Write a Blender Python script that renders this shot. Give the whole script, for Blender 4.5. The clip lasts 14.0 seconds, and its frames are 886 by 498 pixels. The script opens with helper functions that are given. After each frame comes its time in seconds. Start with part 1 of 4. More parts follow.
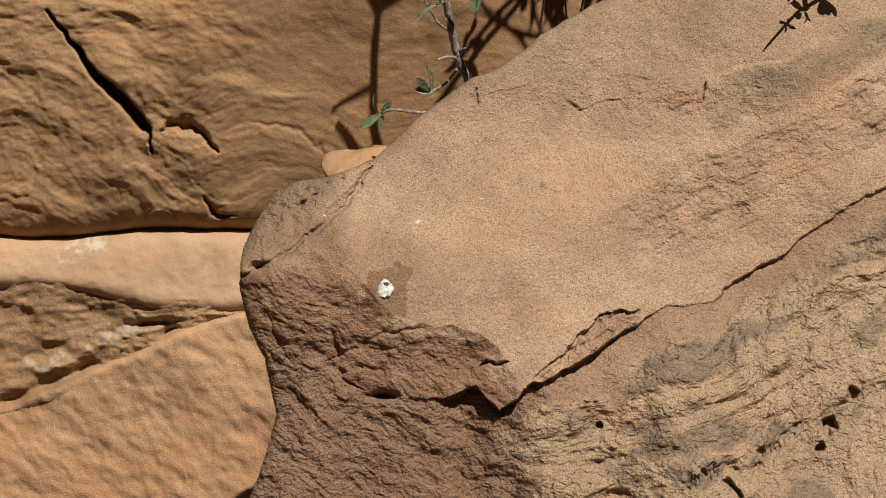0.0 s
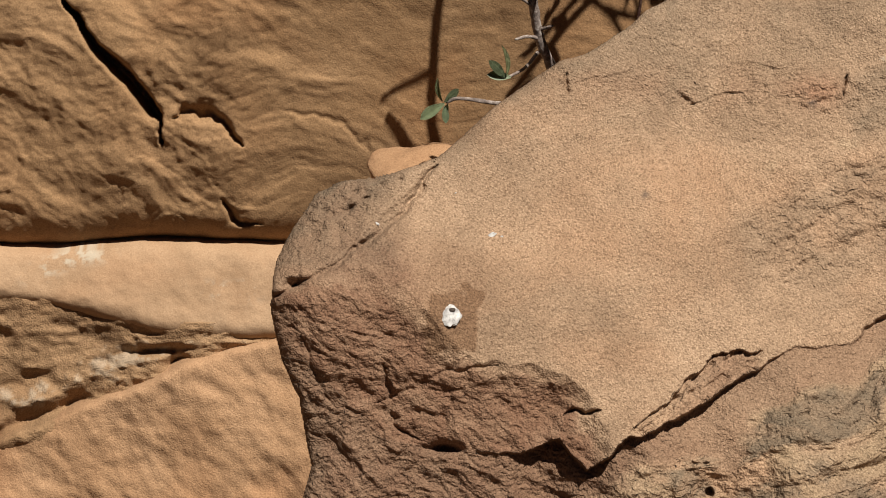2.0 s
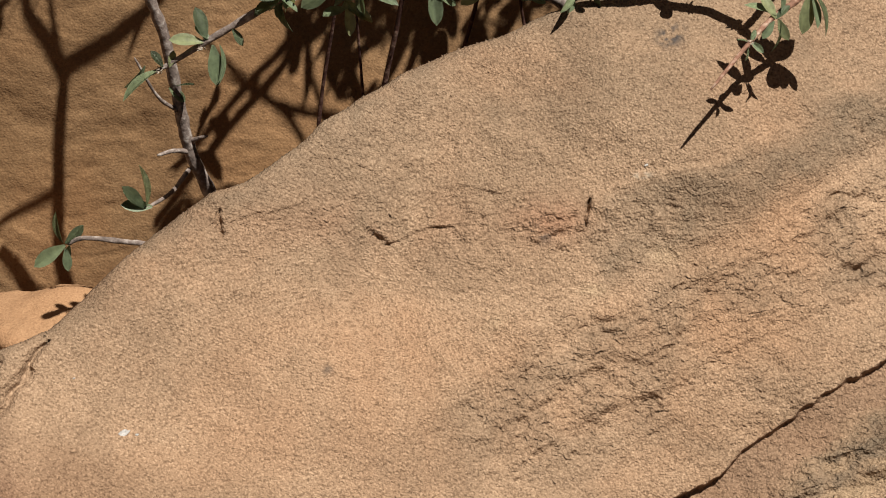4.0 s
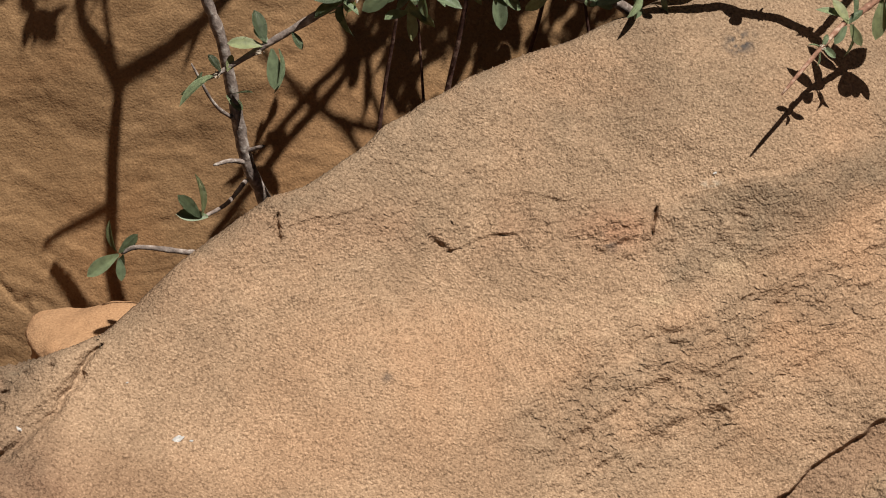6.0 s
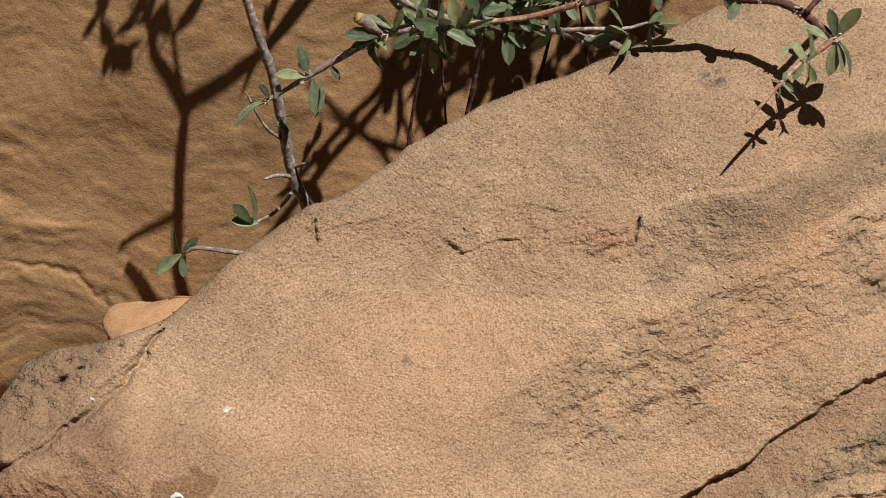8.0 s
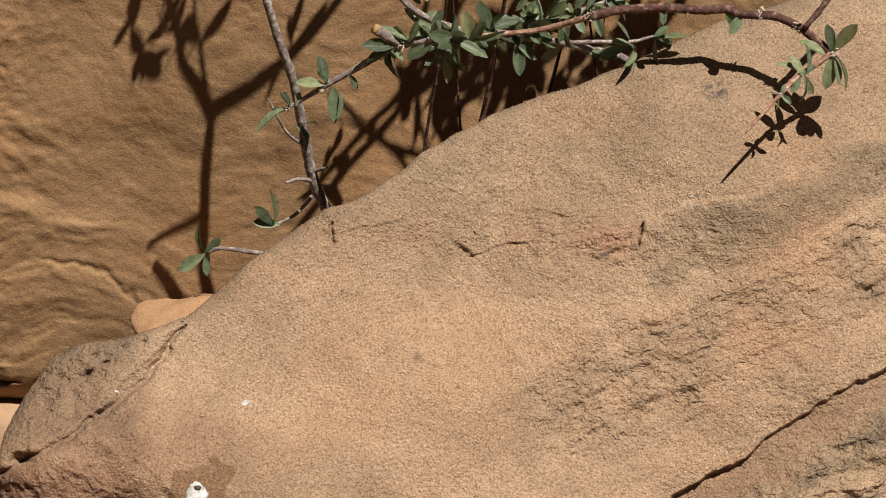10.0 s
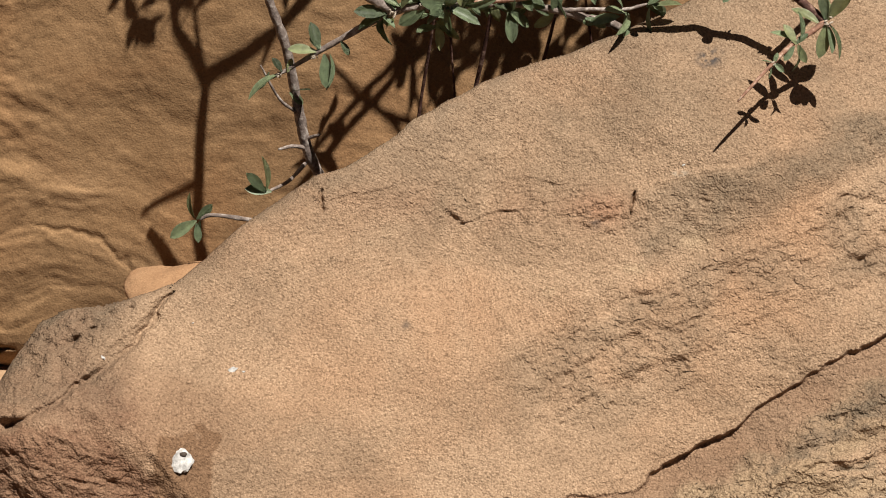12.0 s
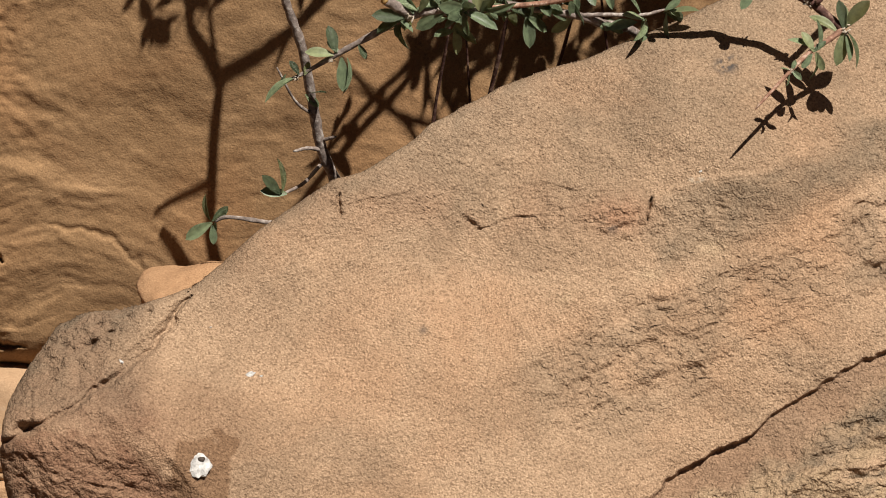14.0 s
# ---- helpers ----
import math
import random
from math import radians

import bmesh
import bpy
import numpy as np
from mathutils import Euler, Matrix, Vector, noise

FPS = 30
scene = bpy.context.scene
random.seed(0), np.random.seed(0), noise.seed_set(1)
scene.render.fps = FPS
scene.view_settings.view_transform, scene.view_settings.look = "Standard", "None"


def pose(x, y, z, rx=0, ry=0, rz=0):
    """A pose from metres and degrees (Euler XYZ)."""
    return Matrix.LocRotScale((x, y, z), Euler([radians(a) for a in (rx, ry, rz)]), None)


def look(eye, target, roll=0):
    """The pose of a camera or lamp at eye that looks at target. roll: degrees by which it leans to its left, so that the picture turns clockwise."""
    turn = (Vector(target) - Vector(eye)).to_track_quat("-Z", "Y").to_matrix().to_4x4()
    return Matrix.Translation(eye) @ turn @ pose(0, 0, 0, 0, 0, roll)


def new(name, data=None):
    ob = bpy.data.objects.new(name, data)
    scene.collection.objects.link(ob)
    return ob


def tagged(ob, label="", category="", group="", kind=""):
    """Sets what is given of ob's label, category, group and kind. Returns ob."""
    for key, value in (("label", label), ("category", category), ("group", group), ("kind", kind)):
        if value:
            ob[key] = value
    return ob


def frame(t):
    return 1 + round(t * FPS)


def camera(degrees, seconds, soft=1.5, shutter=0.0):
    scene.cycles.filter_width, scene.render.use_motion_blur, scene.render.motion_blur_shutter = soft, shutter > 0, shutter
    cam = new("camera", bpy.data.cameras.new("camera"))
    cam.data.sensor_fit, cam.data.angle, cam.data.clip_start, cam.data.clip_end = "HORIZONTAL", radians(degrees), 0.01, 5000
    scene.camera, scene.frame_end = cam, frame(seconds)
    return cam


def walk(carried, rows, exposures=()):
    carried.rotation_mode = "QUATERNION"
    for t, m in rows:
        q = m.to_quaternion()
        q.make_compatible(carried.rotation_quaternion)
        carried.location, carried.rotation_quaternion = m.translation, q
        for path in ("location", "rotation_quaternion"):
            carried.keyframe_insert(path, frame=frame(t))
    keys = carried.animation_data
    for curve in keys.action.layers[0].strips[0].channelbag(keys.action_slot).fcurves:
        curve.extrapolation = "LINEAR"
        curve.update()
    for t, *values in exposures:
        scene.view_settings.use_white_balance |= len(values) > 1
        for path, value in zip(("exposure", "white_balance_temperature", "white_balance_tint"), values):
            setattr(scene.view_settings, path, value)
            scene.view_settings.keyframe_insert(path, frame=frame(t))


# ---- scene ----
EXPOSURE = 0.56
cam = camera(12.0, 14.0, soft=1.0)
walk(cam, [
    (0.0, look((-0.1200, -2.6636, 1.5040), (-0.1036, -0.9493, 0.4740), -1.464)),
    (0.5, look((-0.1415, -2.3698, 1.3339), (-0.1103, -0.6542, 0.3064), -1.058)),
    (1.0, look((-0.1668, -2.1660, 1.2088), (-0.1281, -0.4464, 0.1882), -0.025)),
    (1.5, look((-0.1720, -2.1750, 1.1997), (-0.1401, -0.4525, 0.1840), 0.099)),
    (2.0, look((-0.1839, -2.1800, 1.2010), (-0.1490, -0.4565, 0.1869), 0.470)),
    (2.5, look((-0.1899, -2.0228, 1.1133), (-0.1178, -0.2941, 0.1100), 1.468)),
    (2.7, look((-0.1439, -1.9161, 1.0831), (-0.0865, -0.1996, 0.0583), 0.984)),
    (2.9, look((-0.0861, -1.8239, 1.0706), (-0.0303, -0.1204, 0.0241), 0.225)),
    (3.0, look((-0.0680, -1.8130, 1.0811), (-0.0042, -0.1086, 0.0366), -0.027)),
    (3.1, look((-0.0583, -1.7722, 1.0687), (0.0221, -0.0624, 0.0342), -0.151)),
    (3.2, look((-0.0534, -1.7223, 1.0484), (0.0445, -0.0081, 0.0228), -0.211)),
    (3.3, look((-0.0560, -1.7474, 1.0719), (0.0491, -0.0352, 0.0436), -0.221)),
    (3.5, look((-0.0638, -1.7445, 1.0824), (0.0569, -0.0370, 0.0481), -0.152)),
    (4.0, look((-0.0950, -1.5951, 0.9998), (0.0398, 0.1027, -0.0487), 0.455)),
    (4.2, look((-0.0961, -1.5487, 0.9802), (0.0424, 0.1466, -0.0717), 0.439)),
    (4.6, look((-0.0969, -1.5523, 0.9749), (0.0396, 0.1468, -0.0712), 0.448)),
    (5.0, look((-0.0986, -1.5610, 0.9619), (0.0328, 0.1472, -0.0698), 0.470)),
    (5.4, look((-0.1007, -1.5717, 0.9461), (0.0243, 0.1475, -0.0681), 0.497)),
    (5.8, look((-0.1026, -1.5812, 0.9320), (0.0167, 0.1476, -0.0664), 0.520)),
    (6.1, look((-0.1035, -1.5857, 0.9254), (0.0132, 0.1476, -0.0656), 0.532)),
    (6.3, look((-0.1037, -1.5867, 0.9239), (0.0124, 0.1476, -0.0654), 0.534)),
    (6.5, look((-0.1003, -1.5876, 0.9265), (0.0155, 0.1462, -0.0638), 0.465)),
    (7.0, look((-0.0936, -1.5838, 0.9297), (0.0150, 0.1484, -0.0640), 0.296)),
    (7.5, look((-0.0821, -1.7416, 1.0170), (0.0029, -0.0079, 0.0234), 0.150)),
    (7.7, look((-0.0837, -1.8368, 1.0619), (-0.0071, -0.0985, 0.0757), 0.367)),
    (7.9, look((-0.0757, -1.8617, 1.0691), (-0.0074, -0.1203, 0.0878), 0.299)),
    (8.2, look((-0.0654, -1.8935, 1.0784), (-0.0078, -0.1483, 0.1032), 0.211)),
    (8.6, look((-0.0550, -1.9260, 1.0879), (-0.0082, -0.1770, 0.1190), 0.121)),
    (9.0, look((-0.0480, -1.9478, 1.0942), (-0.0085, -0.1962, 0.1295), 0.061)),
    (9.4, look((-0.0442, -1.9596, 1.0976), (-0.0087, -0.2067, 0.1353), 0.029)),
    (9.8, look((-0.0432, -1.9628, 1.0986), (-0.0087, -0.2096, 0.1369), 0.020)),
    (10.0, look((-0.0492, -1.9546, 1.1204), (-0.0124, -0.2114, 0.1405), 0.346)),
    (10.5, look((-0.0618, -1.9580, 1.1135), (-0.0206, -0.2132, 0.1368), 0.612)),
    (11.0, look((-0.0311, -1.9556, 1.1149), (-0.0114, -0.2125, 0.1345), 0.149)),
    (11.5, look((-0.0190, -1.9550, 1.1141), (-0.0041, -0.2121, 0.1332), 0.010)),
    (12.0, look((-0.0159, -1.9493, 1.1107), (-0.0039, -0.2109, 0.1218), 0.248)),
    (12.5, look((0.0000, -1.9363, 1.1179), (-0.0000, -0.2043, 0.1179), -0.000)),
    (13.0, look((0.0207, -1.9268, 1.1239), (0.0076, -0.2006, 0.1140), -0.690)),
    (13.5, look((0.0034, -1.9282, 1.1301), (0.0031, -0.2026, 0.1190), -0.246)),
    (14.0, look((-0.0468, -1.9393, 1.1325), (-0.0155, -0.2105, 0.1273), 0.939)),
], exposures=[(0.0, EXPOSURE - 0.10), (2.5, EXPOSURE - 0.07), (7.0, EXPOSURE - 0.06), (11.0, EXPOSURE + 0.01), (14.0, EXPOSURE + 0.05)])

# ---- light: high desert sun from the right and slightly from behind the camera, clear sky ----
SUN = Vector((0.328, -0.262, 1.044)).normalized()
world = bpy.data.worlds.new("desert_sky")
scene.world = world
world.use_nodes = True
wn = world.node_tree.nodes
sky = wn.new("ShaderNodeTexSky")
sky.sky_type, sky.sun_disc = "NISHITA", False
sky.sun_elevation = math.asin(SUN.z)
sky.sun_rotation = math.atan2(SUN.x, SUN.y)
sky.altitude = 1500
wn["Background"].inputs["Strength"].default_value = 0.007
world.node_tree.links.new(sky.outputs[0], wn["Background"].inputs["Color"])
sun = new("sun", bpy.data.lights.new("sun", "SUN"))
sun.data.energy, sun.data.angle, sun.data.color = 5.0, radians(0.53), (1.0, 0.95, 0.87)
sun.matrix_world = look(SUN * 8, (0, 0, 0))


# ---- materials ----
def graph(name, rough=0.85):
    m = bpy.data.materials.new(name)
    m.use_nodes = True
    nt = m.node_tree
    b = nt.nodes["Principled BSDF"]
    b.inputs["Roughness"].default_value = rough
    b.inputs["Specular IOR Level"].default_value = 0.25
    return m, nt, b


def noise_node(nt, scale, detail=6.0, rough=0.6, stretch=None, turn=(0, 0, 0), distort=0.0):
    co = nt.nodes.new("ShaderNodeTexCoord")
    mp = nt.nodes.new("ShaderNodeMapping")
    mp.inputs["Scale"].default_value = stretch or (1, 1, 1)
    mp.inputs["Rotation"].default_value = turn
    n = nt.nodes.new("ShaderNodeTexNoise")
    n.inputs["Scale"].default_value, n.inputs["Detail"].default_value = scale, detail
    n.inputs["Roughness"].default_value, n.inputs["Distortion"].default_value = rough, distort
    nt.links.new(co.outputs["Object"], mp.inputs["Vector"])
    nt.links.new(mp.outputs[0], n.inputs["Vector"])
    return n.outputs["Fac"]


def ramp(nt, fac, stops):
    r = nt.nodes.new("ShaderNodeValToRGB")
    while len(r.color_ramp.elements) < len(stops):
        r.color_ramp.elements.new(0.5)
    for e, (p, c) in zip(r.color_ramp.elements, stops):
        e.position, e.color = p, (*c, 1) if len(c) == 3 else (c[0],) * 3 + (1,)
    nt.links.new(fac, r.inputs[0])
    return r.outputs[0]


def mix(nt, fac, a, b, mode="MIX"):
    m = nt.nodes.new("ShaderNodeMix")
    m.data_type, m.blend_type = "RGBA", mode
    for socket, v in ((m.inputs[0], fac), (m.inputs[6], a), (m.inputs[7], b)):
        if isinstance(v, (int, float)):
            socket.default_value = v
        elif isinstance(v, tuple):
            socket.default_value = (*v, 1)
        else:
            nt.links.new(v, socket)
    return m.outputs[2]


def attribute(nt, name):
    a = nt.nodes.new("ShaderNodeAttribute")
    a.attribute_name = name
    return a.outputs["Fac"]


def times(nt, a, b):
    m = nt.nodes.new("ShaderNodeMath")
    m.operation = "MULTIPLY"
    for s, v in zip(m.inputs, (a, b)):
        if isinstance(v, (int, float)):
            s.default_value = v
        else:
            nt.links.new(v, s)
    return m.outputs[0]


def bump(nt, b, fac, height, strength=1.0):
    n = nt.nodes.new("ShaderNodeBump")
    n.inputs["Strength"].default_value, n.inputs["Distance"].default_value = strength, height
    nt.links.new(fac, n.inputs["Height"])
    old = b.inputs["Normal"].links
    if old:
        nt.links.new(old[0].from_socket, n.inputs["Normal"])
    nt.links.new(n.outputs[0], b.inputs["Normal"])



def sandstone(name, light, mid, dark, grain=0.0006, masks=False, speck=1.0):
    m, nt, b = graph(name, 0.9)
    col = ramp(nt, noise_node(nt, 14, 5, 0.6, distort=0.4), [(0.3, dark), (0.5, mid), (0.72, light)])
    # darker and paler mottling at hand size, then the single sand grains
    col = mix(nt, times(nt, ramp(nt, noise_node(nt, 70, 5, 0.65), [(0.42, (0, 0, 0)), (0.7, (1, 1, 1))]), 0.30), col, dark)
    col = mix(nt, ramp(nt, noise_node(nt, 9, 4, 0.55, distort=0.6), [(0.45, (0.0,)), (0.68, (0.55,))]), col, (mid[0] * 1.06, mid[1] * 0.90, mid[2] * 0.80))
    if masks:
        col = mix(nt, attribute(nt, "red"), col, (0.270, 0.140, 0.082))
        # brown of the weathered front, also carrying shade painted on lip and plate
        varnish_shade = times(nt, attribute(nt, "varnish_shade"), ramp(nt, noise_node(nt, 60, 6, 0.7), [(0.3, (0.6,)), (0.6, (1.0,))]))
        col = mix(nt, varnish_shade, col, (0.150, 0.075, 0.043))
        streak = noise_node(nt, 40, 5, 0.65, distort=0.8)
        grey = times(nt, attribute(nt, "grey"), ramp(nt, streak, [(0.25, (0.35,)), (0.6, (1.0,))]))
        col = mix(nt, grey, col, (0.128, 0.095, 0.063))
        col = mix(nt, attribute(nt, "tan"), col, (0.268, 0.186, 0.112))
        col = mix(nt, attribute(nt, "pale"), col, (0.37, 0.262, 0.162))
        col = mix(nt, attribute(nt, "wet"), col, (0.150, 0.083, 0.044))
    col = mix(nt, ramp(nt, noise_node(nt, 800, 1, 0.5), [(0.34, (0.75 * speck,)), (0.50, (0.0,))]), col, (0.50, 0.46, 0.43), "MULTIPLY")
    col = mix(nt, ramp(nt, noise_node(nt, 930, 1, 0.5), [(0.52, (0.0,)), (0.68, (0.85 * speck,))]), col, (1.45, 1.5, 1.55), "MULTIPLY")
    if masks:
        col = mix(nt, attribute(nt, "spot"), col, (0.06, 0.05, 0.045))
        col = mix(nt, attribute(nt, "chalk"), col, (0.47, 0.42, 0.33))
    nt.links.new(col, b.inputs["Base Color"])
    if masks:
        worm = noise_node(nt, 210, 1, 0.5, stretch=(0.75, 1, 1), distort=1.1)
        bump(nt, b, times(nt, worm, attribute(nt, "crinkle")), grain * 5.5, 1.0)
    bump(nt, b, noise_node(nt, 400, 1, 0.5), grain * 1.0, 1.0)
    bump(nt, b, noise_node(nt, 950, 1, 0.5), grain * 1.7, 1.0)
    return m


ROCK = sandstone("sandstone_tan", (0.368, 0.246, 0.155), (0.308, 0.203, 0.126), (0.208, 0.134, 0.082), masks=True)
CLIFF = sandstone("sandstone_brown", (0.305, 0.184, 0.094), (0.268, 0.158, 0.077), (0.215, 0.123, 0.059), grain=0.00016, speck=0.55)
LEDGE = sandstone("sandstone_pale", (0.405, 0.270, 0.164), (0.365, 0.236, 0.139), (0.303, 0.189, 0.106), grain=0.00012, masks=True, speck=0.3)
BLOCK = sandstone("sandstone_orange", (0.380, 0.230, 0.128), (0.332, 0.194, 0.103), (0.260, 0.145, 0.075), grain=0.00028, speck=0.5)
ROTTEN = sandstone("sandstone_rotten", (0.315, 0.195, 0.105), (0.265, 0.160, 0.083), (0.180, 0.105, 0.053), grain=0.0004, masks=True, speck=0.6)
SAND = sandstone("desert_sand", (0.20, 0.125, 0.07), (0.165, 0.10, 0.055), (0.13, 0.075, 0.04))


def plain(name, colour, rough=0.8, spread=0.25, scale=120):
    m, nt, b = graph(name, rough)
    lo, hi = tuple(c * (1 - spread) for c in colour), tuple(min(1, c * (1 + spread)) for c in colour)
    nt.links.new(ramp(nt, noise_node(nt, scale, 5, 0.6), [(0.35, lo), (0.65, hi)]), b.inputs["Base Color"])
    bump(nt, b, noise_node(nt, scale * 4, 4, 0.6), 0.0004, 0.6)
    return m


def bark(name, colour, pale):
    m, nt, b = graph(name, 0.8)
    streak = noise_node(nt, 260, 5, 0.6)
    nt.links.new(ramp(nt, streak, [(0.34, tuple(c * 0.5 for c in colour)), (0.52, colour), (0.68, pale)]), b.inputs["Base Color"])
    bump(nt, b, streak, 0.001, 0.9)
    return m


def leafy(name, colour):
    m, nt, b = graph(name, 0.45)
    info = nt.nodes.new("ShaderNodeObjectInfo")
    vary = ramp(nt, info.outputs["Random"], [(0.0, tuple(c * 0.75 for c in colour)), (0.6, colour), (1.0, (colour[0] * 1.35, colour[1] * 1.15, colour[2] * 1.0))])
    vein = ramp(nt, noise_node(nt, 300, 4, 0.6), [(0.35, (0.8,)), (0.65, (1.15,))])
    col = mix(nt, 1.0, vary, vein, "MULTIPLY")
    nt.links.new(col, b.inputs["Base Color"])
    b.inputs["Specular IOR Level"].default_value = 0.4
    thin = nt.nodes.new("ShaderNodeBsdfTranslucent")
    nt.links.new(col, thin.inputs["Color"])
    add = nt.nodes.new("ShaderNodeMixShader")
    add.inputs[0].default_value = 0.22
    nt.links.new(b.outputs[0], add.inputs[1])
    nt.links.new(thin.outputs[0], add.inputs[2])
    nt.links.new(add.outputs[0], nt.nodes["Material Output"].inputs["Surface"])
    return m


LEAF = leafy("grey_green_leaf", (0.220, 0.275, 0.160))
BARK_RED = bark("red_brown_bark", (0.080, 0.036, 0.027), (0.23, 0.145, 0.11))
BARK_GREY = bark("grey_bark", (0.21, 0.165, 0.143), (0.43, 0.38, 0.34))
TIP_RED = bark("pale_red_twig", (0.27, 0.142, 0.095), (0.46, 0.33, 0.25))
WHITE = plain("chalky_white", (0.43, 0.41, 0.39), 0.9, 0.42, 330)
DARKSEED = plain("dark_seed", (0.06, 0.045, 0.035), 0.7)
KNOT = plain("frayed_pale_knot", (0.35, 0.295, 0.235), 0.95, 0.45, 700)
CUTWOOD = plain("cut_wood", (0.36, 0.215, 0.075), 0.8)


# ---- numeric helpers ----
def lattice(x, y, seed):
    """Smooth value noise in -1..1 on arrays, cells of size one."""
    table = np.random.RandomState(seed).uniform(-1, 1, (256, 256))
    xi, yi = np.floor(x).astype(int), np.floor(y).astype(int)
    fx, fy = x - xi, y - yi
    fx, fy = fx * fx * fx * (fx * (fx * 6 - 15) + 10), fy * fy * fy * (fy * (fy * 6 - 15) + 10)
    a, b = table[xi & 255, yi & 255], table[(xi + 1) & 255, yi & 255]
    c, d = table[xi & 255, (yi + 1) & 255], table[(xi + 1) & 255, (yi + 1) & 255]
    return (a * (1 - fx) + b * fx) * (1 - fy) + (c * (1 - fx) + d * fx) * fy


def fbm(x, y, size, octaves, seed, gain=0.5):
    """Layered noise; size is the largest feature in metres."""
    out, amp, f = 0, 1.0, 1.0 / size
    for k in range(octaves):
        out = out + amp * lattice(x * f + 17.3 * k, y * f - 9.1 * k, seed + k)
        amp, f = amp * gain, f * 2.03
    return out


def ridged(x, y, size, octaves, seed):
    out, amp, f = 0, 1.0, 1.0 / size
    for k in range(octaves):
        out = out + amp * (1 - 2 * np.abs(lattice(x * f + 5.7 * k, y * f + 3.1 * k, seed + k)))
        amp, f = amp * 0.5, f * 2.1
    return out


def ease(x, a, b):
    t = np.clip((x - a) / (b - a), 0, 1)
    return t * t * (3 - 2 * t)


def away(x, y, line, foot=False):
    """Distance to a polyline, and on which side (positive: left of its run), and how far along (0..1)."""
    best, side, along = np.full(x.shape, 1e9), np.zeros(x.shape), np.zeros(x.shape)
    fx, fy = np.zeros(x.shape), np.zeros(x.shape)
    n = len(line) - 1
    for k in range(n):
        (ax, ay), (bx, by) = line[k], line[k + 1]
        dx, dy = bx - ax, by - ay
        t = np.clip(((x - ax) * dx + (y - ay) * dy) / (dx * dx + dy * dy), 0, 1)
        ex, ey = x - ax - t * dx, y - ay - t * dy
        d = np.hypot(ex, ey)
        near = d < best
        best = np.where(near, d, best)
        side = np.where(near, np.sign(dx * ey - dy * ex), side)
        along = np.where(near, (k + t) / n, along)
        if foot:
            fx, fy = np.where(near, ax + t * dx, fx), np.where(near, ay + t * dy, fy)
    return (best, fx, fy) if foot else (best, side, along)


def blob(x, y, cx, cy, rx, ry=None, turn=0.0):
    c, s = math.cos(turn), math.sin(turn)
    dx, dy = x - cx, y - cy
    return np.exp(-(((dx * c + dy * s) / rx) ** 2 + ((dy * c - dx * s) / (ry or rx)) ** 2))


def sheet(name, where, material, masks=None):
    """A mesh object from a grid of places (rows, columns, 3)."""
    r, c, _ = where.shape
    me = bpy.data.meshes.new(name)
    me.vertices.add(r * c)
    me.vertices.foreach_set("co", where.reshape(-1).astype(np.float32))
    i = (np.arange(r - 1)[:, None] * c + np.arange(c - 1)[None]).reshape(-1)
    loops = np.stack([i, i + 1, i + c + 1, i + c], 1).astype(np.int32)
    me.loops.add(loops.size)
    me.loops.foreach_set("vertex_index", loops.reshape(-1))
    me.polygons.add(len(loops))
    me.polygons.foreach_set("loop_start", np.arange(0, loops.size, 4, dtype=np.int32))
    me.update(calc_edges=True)
    me.validate()
    me.polygons.foreach_set("use_smooth", np.ones(len(me.polygons), bool))
    for key, values in (masks or {}).items():
        me.attributes.new(key, "FLOAT", "POINT").data.foreach_set("value", values.reshape(-1).astype(np.float32))
    me.materials.append(material)
    return new(name, me)


def part(name, bm, material, parent, label=""):
    me = bpy.data.meshes.new(name)
    bm.to_mesh(me)
    bm.free()
    me.materials.append(material)
    for p in me.polygons:
        p.use_smooth = True
    ob = new(name, me)
    ob.parent = parent
    return tagged(ob, label)


# ---- ground ----
GROUND = -0.55
gx = np.concatenate([-np.geomspace(600, 1.6, 26), np.linspace(-1.5, 1.5, 121), np.geomspace(1.6, 600, 26)])
X, Y = np.meshgrid(gx, gx)
Z = GROUND + 0.03 * fbm(X, Y, 0.9, 4, 70) * np.exp(-np.hypot(X, Y) / 60) + 0.006 * fbm(X, Y, 0.12, 3, 75)
tagged(sheet("ground", np.stack([X, Y, Z], -1), SAND), "sandy reddish desert ground below the rocks", "ground", kind="structure")

# ---- the boulder: a slab face that leans back about forty degrees, with a broken front lip ----
N = Vector((0.1191, -0.6382, 0.7606)).normalized()
U = (Vector((1, 0, 0)) - N * N.x).normalized()
V = N.cross(U)
NN, UU, VV = np.array(N), np.array(U), np.array(V)
OUT = np.array((-0.04, -0.866, 0.5)) / 0.93   # the way in which the broken relief stands out of the face

RIM = [(-0.33, -0.95), (-0.262, -0.33), (-0.241, -0.276), (-0.228, -0.242), (-0.221, -0.217), (-0.224, -0.197), (-0.227, -0.176), (-0.236, -0.155),
       (-0.241, -0.134), (-0.243, -0.117), (-0.238, -0.092), (-0.232, -0.072), (-0.218, -0.049), (-0.206, -0.042), (-0.182, -0.037), (-0.154, -0.029),
       (-0.144, -0.024), (-0.128, -0.009), (-0.109, 0.011), (-0.088, 0.029), (-0.072, 0.040), (-0.056, 0.046), (-0.032, 0.062), (-0.018, 0.075),
       (0.003, 0.090), (0.026, 0.103), (0.045, 0.112), (0.067, 0.119), (0.095, 0.131), (0.112, 0.142), (0.143, 0.159), (0.21, 0.185), (0.34, 0.25), (0.95, 0.42)]
